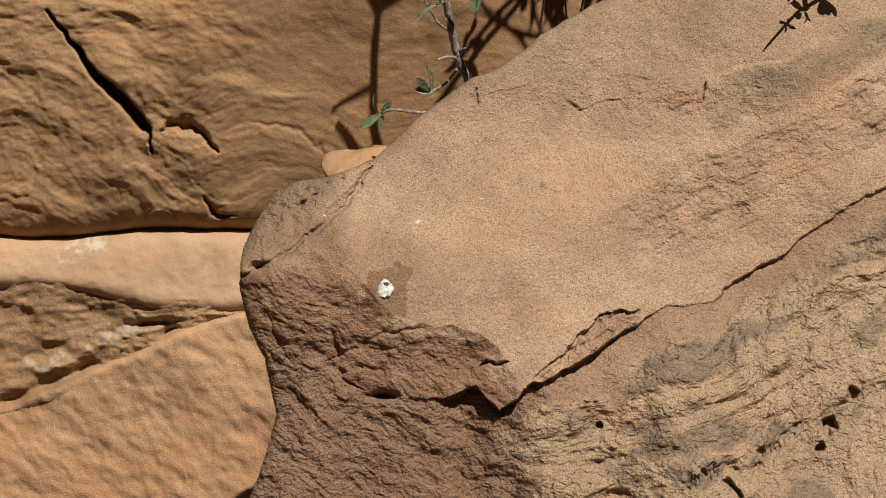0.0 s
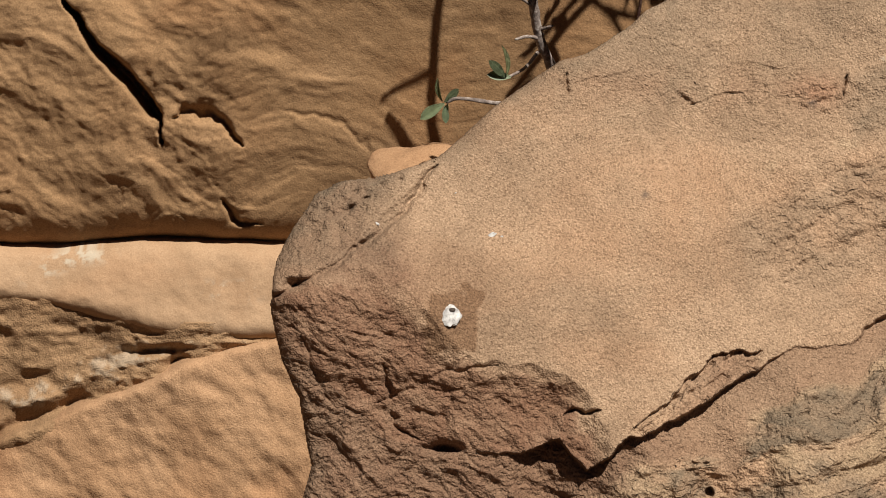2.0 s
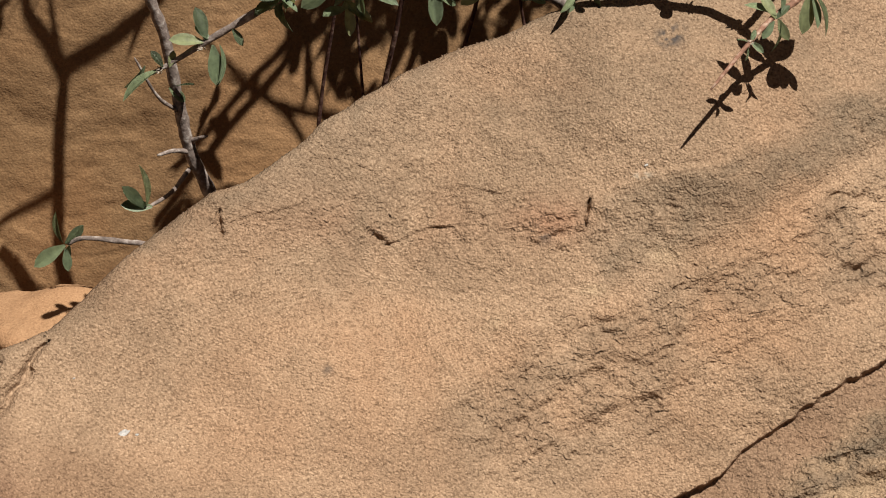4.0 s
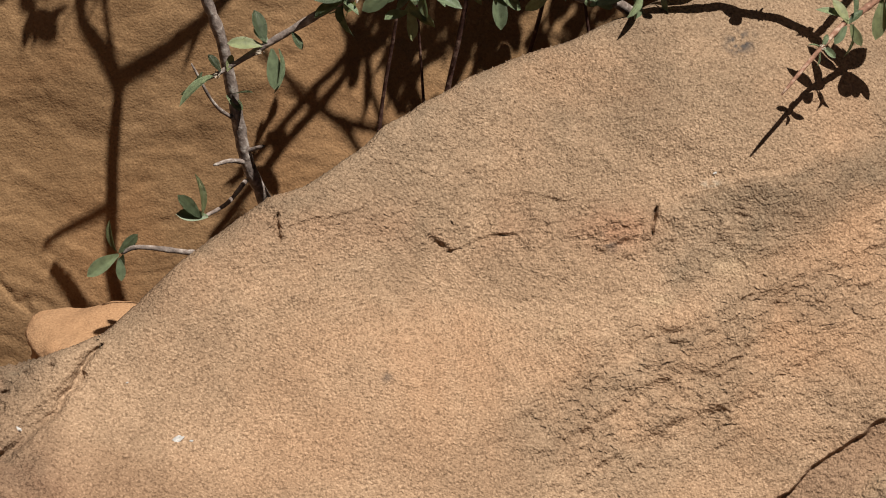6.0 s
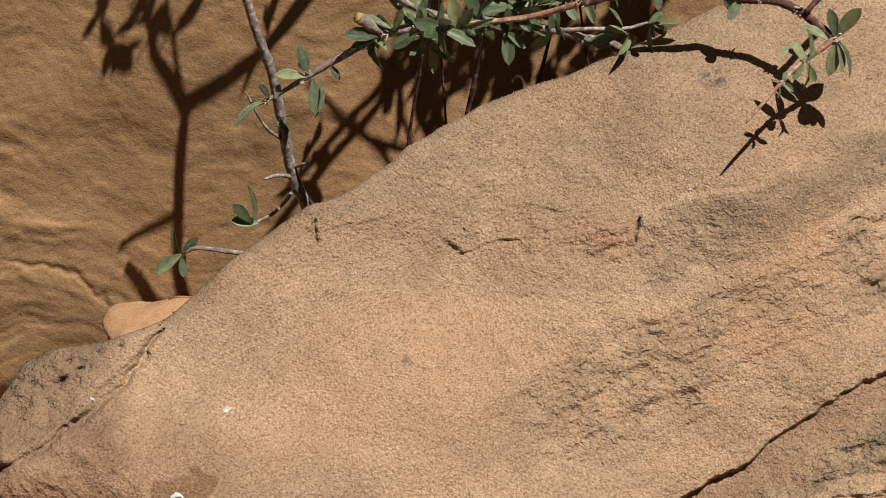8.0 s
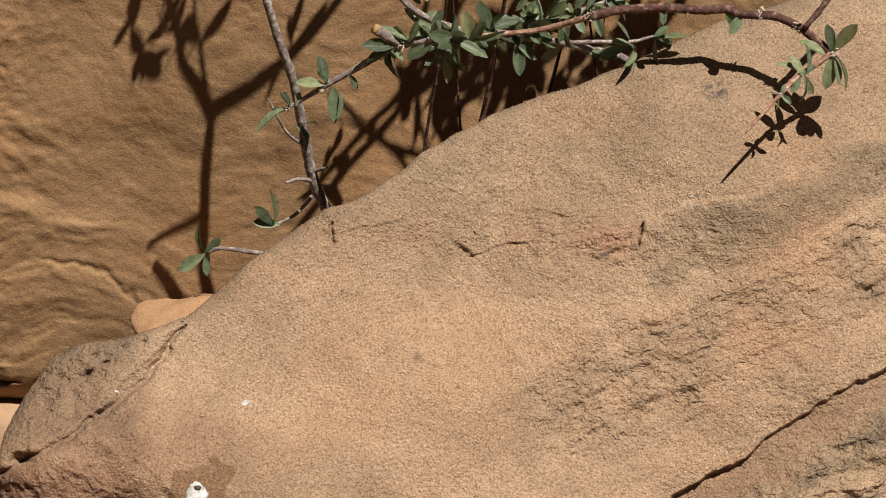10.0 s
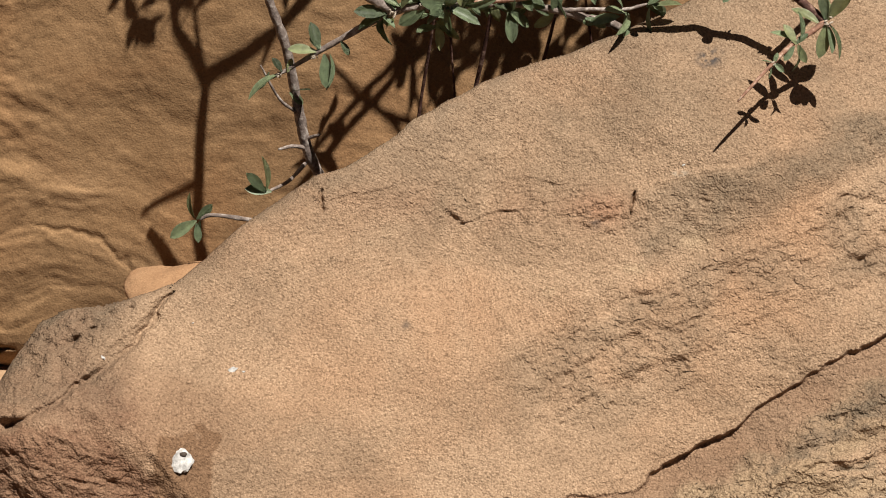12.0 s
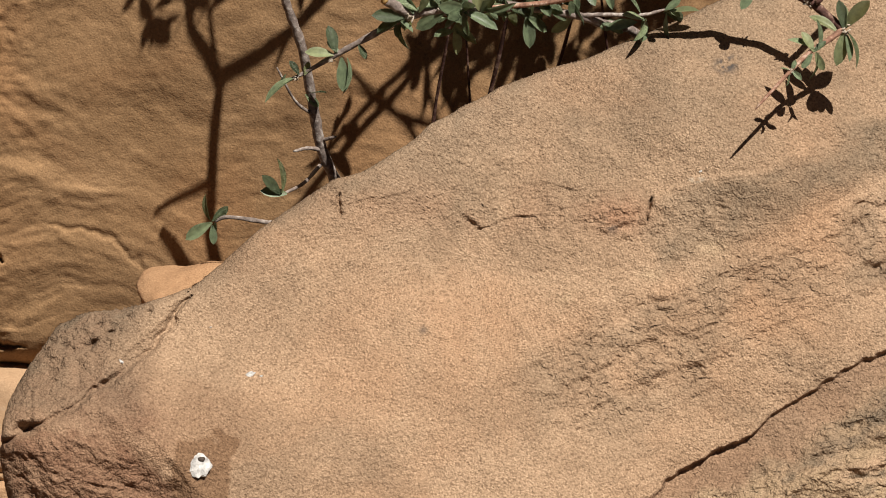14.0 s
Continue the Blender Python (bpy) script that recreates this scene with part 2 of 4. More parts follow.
LIP = [(-0.30, -0.150), (-0.219, -0.152), (-0.180, -0.198), (-0.140, -0.205), (-0.108, -0.204), (-0.0995, -0.2038), (-0.0857, -0.1973), (-0.0753, -0.1944), (-0.0697, -0.203), (-0.0606, -0.2115), (-0.048, -0.2045),
       (-0.0351, -0.1908), (-0.0269, -0.1893), (-0.0171, -0.1836), (-0.0031, -0.175), (0.0111, -0.1656), (0.0252, -0.1558), (0.0394, -0.1477), (0.0479, -0.1433), (0.0593, -0.1355), (0.0677, -0.1331), (0.0843, -0.133), (0.0984, -0.130),
       (0.1072, -0.1213), (0.1216, -0.1111), (0.1362, -0.1008), (0.1535, -0.0916), (0.1681, -0.0784), (0.1869, -0.0671), (0.2037, -0.0526), (0.2204, -0.0455), (0.2382, -0.0341), (0.30, 0.01), (0.50, 0.12), (0.95, 0.3)]
FOLD = [(-0.30, -0.10), (-0.231, -0.104), (-0.19, -0.098), (-0.158, -0.112), (-0.134, -0.142), (-0.104, -0.150), (-0.075, -0.150), (-0.060, -0.155), (-0.052, -0.168), (-0.046, -0.19), (-0.03, -0.24)]


def inside(x, y, ring):
    odd = np.zeros(x.shape, bool)
    for (ax, ay), (bx, by) in zip(ring, ring[1:] + ring[:1]):
        hit = ((ay > y) != (by > y)) & (x < (bx - ax) * (y - ay) / (by - ay + 1e-12) + ax)
        odd ^= hit
    return odd


def groove(h, u, v, line, width, depth, rough=0.35, seed=0):
    """Cuts an uneven crack along a line."""
    d, s, a = away(u + 0.0025 * fbm(u, v, 0.012, 3, 900 + seed), v + 0.0025 * fbm(u, v, 0.012, 3, 950 + seed), line)
    w = width * (1 + rough * fbm(u, v, 0.02, 2, 980 + seed)) * np.sqrt(np.clip(np.sin(np.clip(a, 0.02, 0.98) * math.pi), 0.05, 1))
    return h - depth * np.exp(-((d / w) ** 2))


# the foot of the smooth brown strip under the lip; below it the thin beds weather out
STRIP = [(-0.20, -0.33), (-0.10, -0.262), (-0.046, -0.228), (-0.018, -0.216), (0.018, -0.202), (0.055, -0.173), (0.080, -0.156), (0.112, -0.139), (0.138, -0.121), (0.169, -0.098), (0.21, -0.066), (0.25, -0.04), (0.50, 0.11), (0.95, 0.29)]


def layers(q, p, thick, seed, sharp=0.10):
    """Stacked thin beds: each swells outwards downwards and breaks off at its lower edge."""
    f = q / thick + 0.9 * lattice(p / (thick * 4.5), q / (thick * 2.5), seed)
    cell, k = f - np.floor(f), np.floor(f)
    tall = 0.55 + 0.45 * lattice(p / (thick * 3.0), k * 7.3, seed + 1)
    return tall * ease(cell, 0.0, sharp) * (1 - cell) ** 0.8


def boulder():
    us = np.concatenate([np.linspace(-0.50, -0.265, 40), np.arange(-0.262, 0.262, 0.0006), np.linspace(0.265, 0.90, 60)])
    vs = np.concatenate([np.linspace(-0.93, -0.295, 70), np.arange(-0.292, 0.178, 0.0006), np.linspace(0.182, 0.55, 50)])
    u, v = np.meshgrid(us, vs)
    # wandering of the edges
    ju, jv = 0.003 * fbm(u, v, 0.03, 4, 10), 0.003 * fbm(u, v, 0.03, 4, 20)
    ring = RIM + [(0.95, -0.95)]
    dr, foot_u, foot_v = away(u + 0.4 * ju, v + 0.4 * jv, RIM, True)
    within = inside(u + 0.4 * ju, v + 0.4 * jv, ring)
    d_in, d_out = np.where(within, dr, 0), np.where(within, 0, dr)

    # the broad shape
    h = 0.020 * blob(u, v, 0.16, 0.09, 0.09, 0.07) + 0.026 * blob(u, v, -0.19, -0.115, 0.07, 0.055) + 0.005 * fbm(u, v, 0.16, 2, 31) + 0.0018 * fbm(u * 0.8, v, 0.06, 2, 35)
    h = h - 0.006 * ease(v, 0.0, -0.12) * ease(u, -0.05, 0.1)
    # front lip face, folded down towards the camera
    df, sf, _ = away(u + 1.6 * ju, v + 1.6 * jv, FOLD)
    below = np.where(sf < 0, df, 0) * ease(u, -0.025, -0.058)
    h = h - (0.60 - 0.18 * ease(u, -0.15, -0.2)) * 0.060 * (1 - np.exp(-below / 0.060)) - 0.12 * np.maximum(below - 0.055, 0)
    # the nose above the front crack falls off to the far side
    h = h - 0.25 * np.maximum(-0.165 - u, 0) * ease(v, -0.11, -0.07)
    # below the broken lip the body stands back
    nick = 0.0007 * fbm(u, v, 0.007, 3, 48)
    dl, sl, al = away(u + 0.5 * ju + nick, v + 0.5 * jv - nick, LIP)
    low = (sl < 0)
    step = np.interp(u, (-0.13, -0.104, -0.090, -0.062, -0.042, -0.02, 0.02, 0.045, 0.060, 0.095, 0.108, 0.15, 0.17, 0.20, 0.24), (0.0006, 0.004, 0.0135, 0.0145, 0.012, 0.010, 0.010, 0.0055, 0.0014, 0.0010, 0.0044, 0.0050, 0.0034, 0.0026, 0.0036))
    step = step * (1 + 0.3 * fbm(u, v, 0.03, 2, 44))
    h = h - np.where(low, step * ease(dl, 0.0, 0.0016), 0)
    h = h - np.where(low, 0.15 * np.maximum(dl - 0.01, 0) * ease(u, 0.08, -0.05), 0)
    h = h + np.where(low, 0.012 * ease(dl, 0.004, 0.05) * ease(u, 0.0, 0.08), 0)
    # the thin plate that lies on the lip, with its own broken edge
    dp, sp, ap = away(u + 1.0 * ju + 1.3 * nick, v + 1.0 * jv - 1.3 * nick, [(-0.035, -0.188), (-0.025, -0.1766), (-0.011, -0.1666), (0.0034, -0.1522), (0.012, -0.142), (0.026, -0.136), (0.046, -0.134)])
    plate = np.where((sp < 0) & ~low, 1.0, 0.0) * ease(ap, 0.0, 0.08) * ease(ap, 1.0, 0.93) * ease(dp, 0.022, 0.016)
    h = h - plate * (0.0042 * ease(dp, 0.0, 0.0012) - 0.0022 * ease(dp, 0.002, 0.006) + 0.0026 * lattice((u + 1.3 * v) / 0.016, (v - 0.8 * u) / 0.0036, 45) + 0.0012 * fbm(u, v, 0.006, 2, 46))

    # bedding runs up to the right
    p, q = u * math.cos(0.52) + v * math.sin(0.52), v * math.cos(0.52) - u * math.sin(0.52)
    pw, qw = p + 0.008 * fbm(u, v, 0.07, 3, 86), q + 0.007 * fbm(u, v, 0.07, 3, 88)
    rough = np.where(low, 1.0, 0.0)
    db, sb, _ = away(u + 3.5 * ju, v + 3.5 * jv + 0.006 * fbm(u, v, 0.03, 3, 47), STRIP)
    coarse = np.where(sb < 0, ease(db, -0.001, 0.012), 0.0) * rough * ease(u, -0.075, -0.02)
    # the crinkled belt across the face, and the grey crust above it
    belt = ease(qw, -0.058, -0.074) * (0.25 + 0.75 * ease(qw, -0.135, -0.108)) * ease(p, -0.03, 0.03) * (1 - rough)
    dg, sg, _ = away(u + 2 * ju, v + 2 * jv, [(0.099, 0.030), (0.101, 0.038), (0.111, 0.047), (0.128, 0.0523), (0.145, 0.0575), (0.1655, 0.063), (0.191, 0.075), (0.21, 0.086), (0.26, 0.108), (0.4, 0.17)])
    crust_zone = np.where(sg < 0, ease(dg, 0.0, 0.012), 0) * ease(qw, -0.064, -0.046) * ease(u + 3 * ju, 0.092, 0.112)
    ledge_zone = blob(u, v, -0.01, 0.028, 0.075, 0.013, 0.02) * 0.9 + blob(u, v, 0.083, 0.028, 0.016, 0.011)
    zone = np.clip(belt + 0.55 * crust_zone + 0.8 * ledge_zone + 0.30 * ease(fbm(u, v, 0.07, 3, 96), 0.2, 0.7), 0, 1) * (1 - rough) * (1 - ease(below, 0.0, 0.004))
    tear = ease(fbm(u, v, 0.030, 3, 92), -0.35, 0.5)
    # swells along the bedding, steeper on their lower side
    h = h + (1 - rough) * ease(p, -0.06, 0.02) * (0.0032 * layers(qw, pw, 0.046, 81, 0.30) * ease(q, 0.0, -0.05) + 0.0016 * layers(qw + 0.006, pw, 0.019, 83, 0.25) * belt)
    crinkle = fbm(pw * 0.6, qw, 0.0042, 2, 90, 0.6)
    h = h + crinkle * (0.00012 + 0.00055 * zone * (0.35 + 0.65 * tear))
    h = h + 0.00055 * zone * tear * ridged(pw * 0.5, qw, 0.0075, 2, 91)
    # torn spots in the belt
    for cx, cy, rx, ry, deep in ((0.104, -0.0255, 0.010, 0.004, 0.0022), (0.226, 0.0035, 0.014, 0.006, 0.0026), (0.235, 0.018, 0.010, 0.004, 0.0016), (0.150, -0.012, 0.016, 0.004, 0.0010), (0.19, -0.004, 0.02, 0.004, 0.0012), (0.222, 0.0445, 0.016, 0.003, 0.0014)):
        spot = blob(u + 2 * ju, v + 2 * jv, cx, cy, rx, ry, 0.42)
        h = h - spot * deep * (0.5 + 0.9 * np.clip(lattice(pw / 0.008, qw / 0.0028, 99), -0.4, 1))
    # thin beds below the strip, swirling and rounded, with broken lower edges
    sw = 0.22 + 0.30 * ease(v, -0.25, -0.13)
    ps = u + 0.016 * fbm(u, v, 0.10, 3, 186)
    qs = v - sw * (u - 0.08) + 0.017 * fbm(u * 0.7, v, 0.075, 3, 188)
    torn = ease(fbm(u, v, 0.035, 3, 202), -0.35, 0.35)
    beds = 0.0046 * layers(qs, ps, 0.026, 190, 0.5) + 0.0017 * torn * layers(qs + 0.004, ps, 0.0125, 193, 0.36) + 0.0009 * (1 - torn) * layers(qs, ps, 0.0055, 196, 0.3)
    h = h + coarse * (beds + 0.0036 * fbm(ps * 0.8, qs, 0.022, 4, 199) + 0.0008 * fbm(ps * 0.6, qs, 0.0045, 2, 198, 0.6) * ease(fbm(u, v, 0.04, 2, 197), -0.4, 0.3))
    dc, _, _ = away(u + 3 * ju, v + 3 * jv, [(0.080, -0.264), (0.095, -0.259), (0.117, -0.249), (0.138, -0.236), (0.156, -0.223)])
    rotten = np.exp(-((dc / 0.0055) ** 2))
    h = h - coarse * rotten * (0.0035 + 0.0050 * np.clip(fbm(ps, qs, 0.006, 3, 201, 0.65), -0.6, 1))
    # the smooth strip keeps only faint waves
    h = h + rough * (1 - coarse) * ease(u, -0.06, 0.0) * (0.0007 * fbm(pw * 0.4, qw, 0.014, 3, 85) + 0.0002 * crinkle)
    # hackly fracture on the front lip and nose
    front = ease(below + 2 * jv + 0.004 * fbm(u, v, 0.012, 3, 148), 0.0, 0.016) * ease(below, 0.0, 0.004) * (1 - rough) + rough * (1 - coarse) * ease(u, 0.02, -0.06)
    fu, fv = u + 0.006 * fbm(u, v, 0.03, 3, 142), v + 0.35 * u + 0.006 * fbm(u, v, 0.03, 3, 143)
    chips = lattice(fu / 0.030, fv / 0.014, 140) + 0.5 * lattice(fu / 0.011, fv / 0.006, 141)
    h = h + front * (0.0013 * np.round(chips * 2.2) / 2.2 + 0.0009 * fbm(fu * 0.8, fv, 0.007, 3, 145, 0.62) + 0.0016 * fbm(u, v, 0.04, 2, 147) + 0.0009 * layers(fv + 0.3 * fu, fu - fv, 0.017, 152, 0.2))
    h = groove(h, u, v, [(-0.178, -0.150), (-0.172, -0.172), (-0.176, -0.184), (-0.155, -0.199)], 0.0018, 0.0035, seed=21)
    h = groove(h, u, v, [(-0.183, -0.176), (-0.160, -0.166), (-0.140, -0.154), (-0.110, -0.150)], 0.0018, 0.0016, seed=22)
    h = groove(h, u, v, [(-0.225, -0.135), (-0.215, -0.165), (-0.207, -0.185)], 0.0016, 0.0012, seed=23)
    h = h - 0.010 * blob(u, v, -0.143, -0.203, 0.0095, 0.0030, 0.05)
    h = groove(h, u, v, [(-0.0745, -0.1825), (-0.066, -0.1765), (-0.051, -0.1745)], 0.0015, 0.0060, seed=24)
    nose = ease(u + 4 * ju, -0.145, -0.18) * ease(v, -0.11, -0.085)
    h = h + nose * (0.0011 * fbm(u, v, 0.010, 4, 150, 0.6) + 0.0006 * ridged(u, v, 0.012, 2, 153))
    # grainy face with shallow scoops
    h = h + 0.0007 * fbm(u, v, 0.03, 3, 160) + 0.00028 * fbm(u, v, 0.0055, 2, 165, 0.6)
    h = h - 0.0016 * np.clip(fbm(u, v, 0.02, 3, 170) - 0.75, 0, 1) * (0.4 + zone)

    # single cracks and ledges
    h = groove(h, u, v, [(-0.246, -0.118), (-0.230, -0.1075), (-0.2016, -0.0895), (-0.185, -0.078), (-0.170, -0.0605), (-0.153, -0.041), (-0.146, -0.030)], 0.0022, 0.0042, seed=1)
    dn, sn, an = away(u + 0.8 * ju, v + 0.8 * jv, [(-0.201, -0.089), (-0.185, -0.078), (-0.170, -0.0605), (-0.153, -0.041), (-0.146, -0.030)])
    h = h + np.where(sn > 0, 0.0022 * ease(dn, 0.0005, 0.003) * np.exp(-dn / 0.02), 0) * ease(an, 0.0, 0.3) * within
    h = h - 0.009 * blob(u, v, -0.229, -0.1055, 0.0065, 0.0035, 0.2)
    h = groove(h, u, v, [(-0.067, 0.034), (-0.0665, 0.027), (-0.066, 0.020)], 0.0010, 0.0030, seed=2)
    # low broken steps across the upper face: the stone above each line stands proud
    for k, (line, tall, reach) in enumerate([([(-0.018, 0.027), (-0.004, 0.021), (0.006, 0.0185), (0.020, 0.0213), (0.041, 0.0233), (0.053, 0.0271), (0.064, 0.030)], 0.0020, 0.012),
                                             ([(0.038, 0.040), (0.049, 0.0421), (0.063, 0.040), (0.070, 0.0405)], 0.0011, 0.008), ([(-0.072, 0.020), (-0.058, 0.026), (-0.043, 0.028), (-0.013, 0.040), (0.006, 0.046)], 0.0010, 0.010),
                                             ([(0.205, 0.043), (0.219, 0.0435), (0.238, 0.044), (0.26, 0.05)], 0.0016, 0.012), ([(-0.02, 0.066), (0.012, 0.049), (0.029, 0.056), (0.045, 0.062)], 0.0007, 0.012)]):
        ds, ss, at = away(u + 1.2 * ju, v + 1.2 * jv, line)
        on = ease(at, 0.0, 0.12) * ease(at, 1.0, 0.88) * (0.6 + 0.5 * lattice(u / 0.008, v / 0.02, 640 + k))
        h = h + np.where(ss > 0, tall * ease(ds, 0.0, 0.0008) * np.exp(-ds / reach), 0) * on
    h = h - 0.0035 * blob(u, v, 0.003, 0.0195, 0.0055, 0.0018, -0.6)
    knob = blob(u, v, 0.083, 0.029, 0.015, 0.010)
    h = h + knob * (0.0012 + 0.0016 * np.round(1.5 * lattice(pw / 0.012, qw / 0.0045, 650)) / 1.5 + 0.0008 * lattice(pw / 0.005, qw / 0.002, 651))
    h = groove(h, u, v, [(0.1012, 0.0385), (0.0994, 0.0335), (0.1004, 0.0255)], 0.0011, 0.0042, seed=5)
    for cx, cy, rx, ry in ((0.1975, -0.198, 0.0045, 0.0075), (0.1800, -0.2185, 0.0050, 0.0060), (0.1700, -0.2365, 0.0042, 0.0085), (0.1103, -0.267, 0.007, 0.004), (0.0112, -0.2255, 0.004, 0.0035)):
        h = h - 0.009 * ease(blob(u + 2.5 * ju, v + 2.5 * jv, cx, cy, rx * 0.85, ry * 1.1, -0.5) + 0.22 * fbm(u, v, 0.008, 2, 203), 0.35, 0.75)
    for k in range(7):
        a = (k + 0.5 * random.random()) / 7
        h = h - 0.0025 * blob(u, v, -0.222 + 0.06 * a, -0.062 + 0.02 * a + random.uniform(-0.008, 0.006), random.uniform(0.0014, 0.0040), 0.0015, 0.5)
    for cx, cy, rx in ((-0.1975, -0.0575, 0.0045), (-0.1855, -0.0515, 0.0040)):
        h = h - 0.0045 * blob(u + ju, v + jv, cx, cy, rx, 0.0019, 0.35)
    # edge of the grey crust
    h = h + np.where(sg < 0, 0.0016 * ease(dg, 0, 0.004) * np.exp(-dg / 0.05) * ease(u, 0.09, 0.13), 0)

    # rounded edge, then the hidden side, leaning in under the block
    r = 0.010 + 0.006 * fbm(u, v, 0.05, 2, 200)
    edge = np.clip(1 - d_in / r, 0, 1)
    h = h - np.where(within, r * 0.75 * (1 - np.sqrt(np.clip(1 - edge * edge, 0, 1))), r * 0.75)
    # the hidden side goes straight back and the far side closes towards the middle
    drop = np.minimum(d_out * 9.0, 0.13)
    h = h - drop
    close = ease(d_out, 0.014, 0.30) * 0.9
    left = ease(foot_v, -0.02, -0.06)
    uu = np.where(within, u, foot_u + (u - foot_u) * 0.04 + (0.12 + 1.6 * left) * drop)
    vv = np.where(within, v, foot_v + (v - foot_v) * 0.04 - (0.06 + 0.6 * (1 - left)) * drop)
    uu = uu + close * (0.25 - uu)
    vv = vv + close * (np.minimum(vv, -0.25) - vv)
    where = uu[..., None] * UU + vv[..., None] * VV + h[..., None] * OUT
    where[..., 2] = np.maximum(where[..., 2], GROUND - 0.05)

    ragged = fbm(ps * 0.6, qs, 0.014, 4, 225, 0.6)
    patches = (1.1 * blob(u, v, 0.182, -0.106, 0.034, 0.011, 0.30) + blob(u, v, 0.068, -0.178, 0.050, 0.013, 0.33) + 1.1 * blob(u, v, 0.080, -0.237, 0.080, 0.020, 0.15) + 0.9 * blob(u, v, 0.003, -0.219, 0.014, 0.007, 0.3)
               + blob(u, v, 0.235, -0.072, 0.030, 0.014, 0.4) + 0.8 * blob(u, v, 0.130, -0.150, 0.030, 0.006, 0.3) + 0.7 * blob(u, v, 0.225, -0.145, 0.03, 0.010, 0.3) + 0.6 * blob(u, v, 0.15, -0.275, 0.05, 0.012, 0.2))
    grey_low = coarse * ease(1.25 * patches + 0.55 * ragged, 0.15, 0.9)
    masks = {
        # browner front and nose stone; plate shadow and some front shade painted in
        "varnish_shade": np.clip(0.55 * plate * ease(u + 2 * ju, -0.02, 0.015) + 0.9 * front * (1 - 0.4 * rough) + 0.15 * nose + 0.45 * blob(u + 2 * ju, v + 2 * jv, -0.170, -0.105, 0.030, 0.026, 0.6) + 0.42 * ease(u + 5 * ju + 0.008 * fbm(u, v, 0.02, 3, 149), -0.140, -0.19) * (1 - rough) + rough * (1 - coarse) * (0.38 + 0.4 * ease(u + 4 * ju, -0.055, -0.15)), 0, 0.9),
        "grey": np.clip(1.05 * grey_low + 0.42 * nose + 0.22 * rough * (1 - coarse) + 0.62 * crust_zone + 0.32 * belt * tear + 0.38 * ease(v - 0.25 * u + 3 * jv, -0.01, 0.05) * (1 - rough) + 0.4 * np.exp(-d_in / 0.010) + 0.5 * blob(u, v, 0.226, 0.004, 0.018, 0.008, 0.4) + 0.35 * blob(u, v, 0.104, -0.0255, 0.012, 0.005, 0.4), 0, 0.92),
        "tan": 0.85 * coarse * (1 - grey_low) * ease(fbm(ps * 0.5, qs, 0.03, 3, 220), -0.8, 0.2),
        "pale": np.clip(0.8 * blob(u, v, 0.100, -0.005, 0.006, 0.003) + 0.6 * blob(u, v, 0.134, 0.012, 0.009, 0.005) + 0.5 * blob(u, v, 0.055, -0.02, 0.006, 0.003, 0.7) + 0.45 * coarse * (1 - grey_low) * ease(ragged, 0.25, 0.8), 0, 1),
        "red": np.clip(0.38 * knob + 0.30 * ledge_zone * ease(fbm(u, v, 0.02, 3, 231), -0.2, 0.5) + 0.12 * rough * (1 - coarse) * ease(u, -0.05, 0.0), 0, 0.7),
        "crinkle": np.clip(0.06 + 0.78 * zone * (0.45 + 0.55 * tear) + 1.0 * coarse * (0.35 + 0.65 * ease(ragged, -0.4, 0.4)) + 0.6 * plate + 0.35 * rough + 0.42 * front + 0.3 * nose, 0, 1),
        "chalk": np.clip(0.8 * blob(u, v, 0.1262, 0.0505, 0.0035, 0.0012, 0.1), 0, 1) * ease(fbm(u, v, 0.003, 2, 232), -0.3, 0.2),
        "spot": np.clip(0.75 * blob(u, v, 0.079, 0.0217, 0.0040) + 1.5 * blob(u, v, 0.1440, 0.1185, 0.006, 0.0045, 0.6) + 0.6 * blob(u, v, -0.022, -0.042, 0.003, 0.002, 0.8) + 0.75 * coarse * rotten * ease(ragged, -0.1, 0.5), 0, 1) * ease(fbm(u, v, 0.004, 3, 230), -0.5, 0.3),
        "wet": 0.85 * ease(np.maximum(np.abs(u + 0.136), np.abs(v + 0.125) * 0.8) + 0.004 * fbm(u, v, 0.01, 3, 240), 0.0165, 0.0135),
    }
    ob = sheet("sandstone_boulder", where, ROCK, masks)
    return tagged(ob, "large tan sandstone boulder with a broken lip and grey bedding", "boulder")


boulder()


# ---- the cliff behind: three beds of sandstone with an open bedding crack ----
LEAN = radians(10)
WO, WN, WV = np.array((0, 0.19, -0.1)), np.array((0, -math.cos(LEAN), math.sin(LEAN))), np.array((0, math.sin(LEAN), math.cos(LEAN)))
WX = np.array((1.0, 0, 0))
OUTW = np.array((-0.03, -0.866, 0.5)) / 0.94


def bed(name, xs, rows, low, high, relief, material, label, masks=None):
    """One bed of the cliff between the lines low(x) and high(x), rounded back at both edges, closed behind."""
    t = rows
    x, t = np.meshgrid(xs, t)
    lo, hi = low(x), high(x)
    w = lo + (hi - lo) * t
    h = relief(x, w, w - lo, hi - w)
    front = WO + x[..., None] * WX + w[..., None] * WV + h[..., None] * OUTW
    back_lo, back_hi = front[:1] - 1.2 * WN, front[-1:] - 1.2 * WN
    keys = {k: np.pad(f(x, w), ((1, 1), (0, 0)), mode="edge") for k, f in (masks or {}).items()}
    return tagged(sheet(name, np.concatenate([back_lo, front, back_hi]), material, keys), label, "cliff", kind="structure")


def crack_line(x):
    return -0.079 + 0.0025 * fbm(x, 0 * x, 0.08, 3, 300) - 0.01 * ease(x, -0.3, 0.1)


def ledge_line(x):
    return -0.125 - 0.024 * ease(x, -0.42, -0.29) + 0.002 * fbm(x, 0 * x, 0.05, 3, 305)


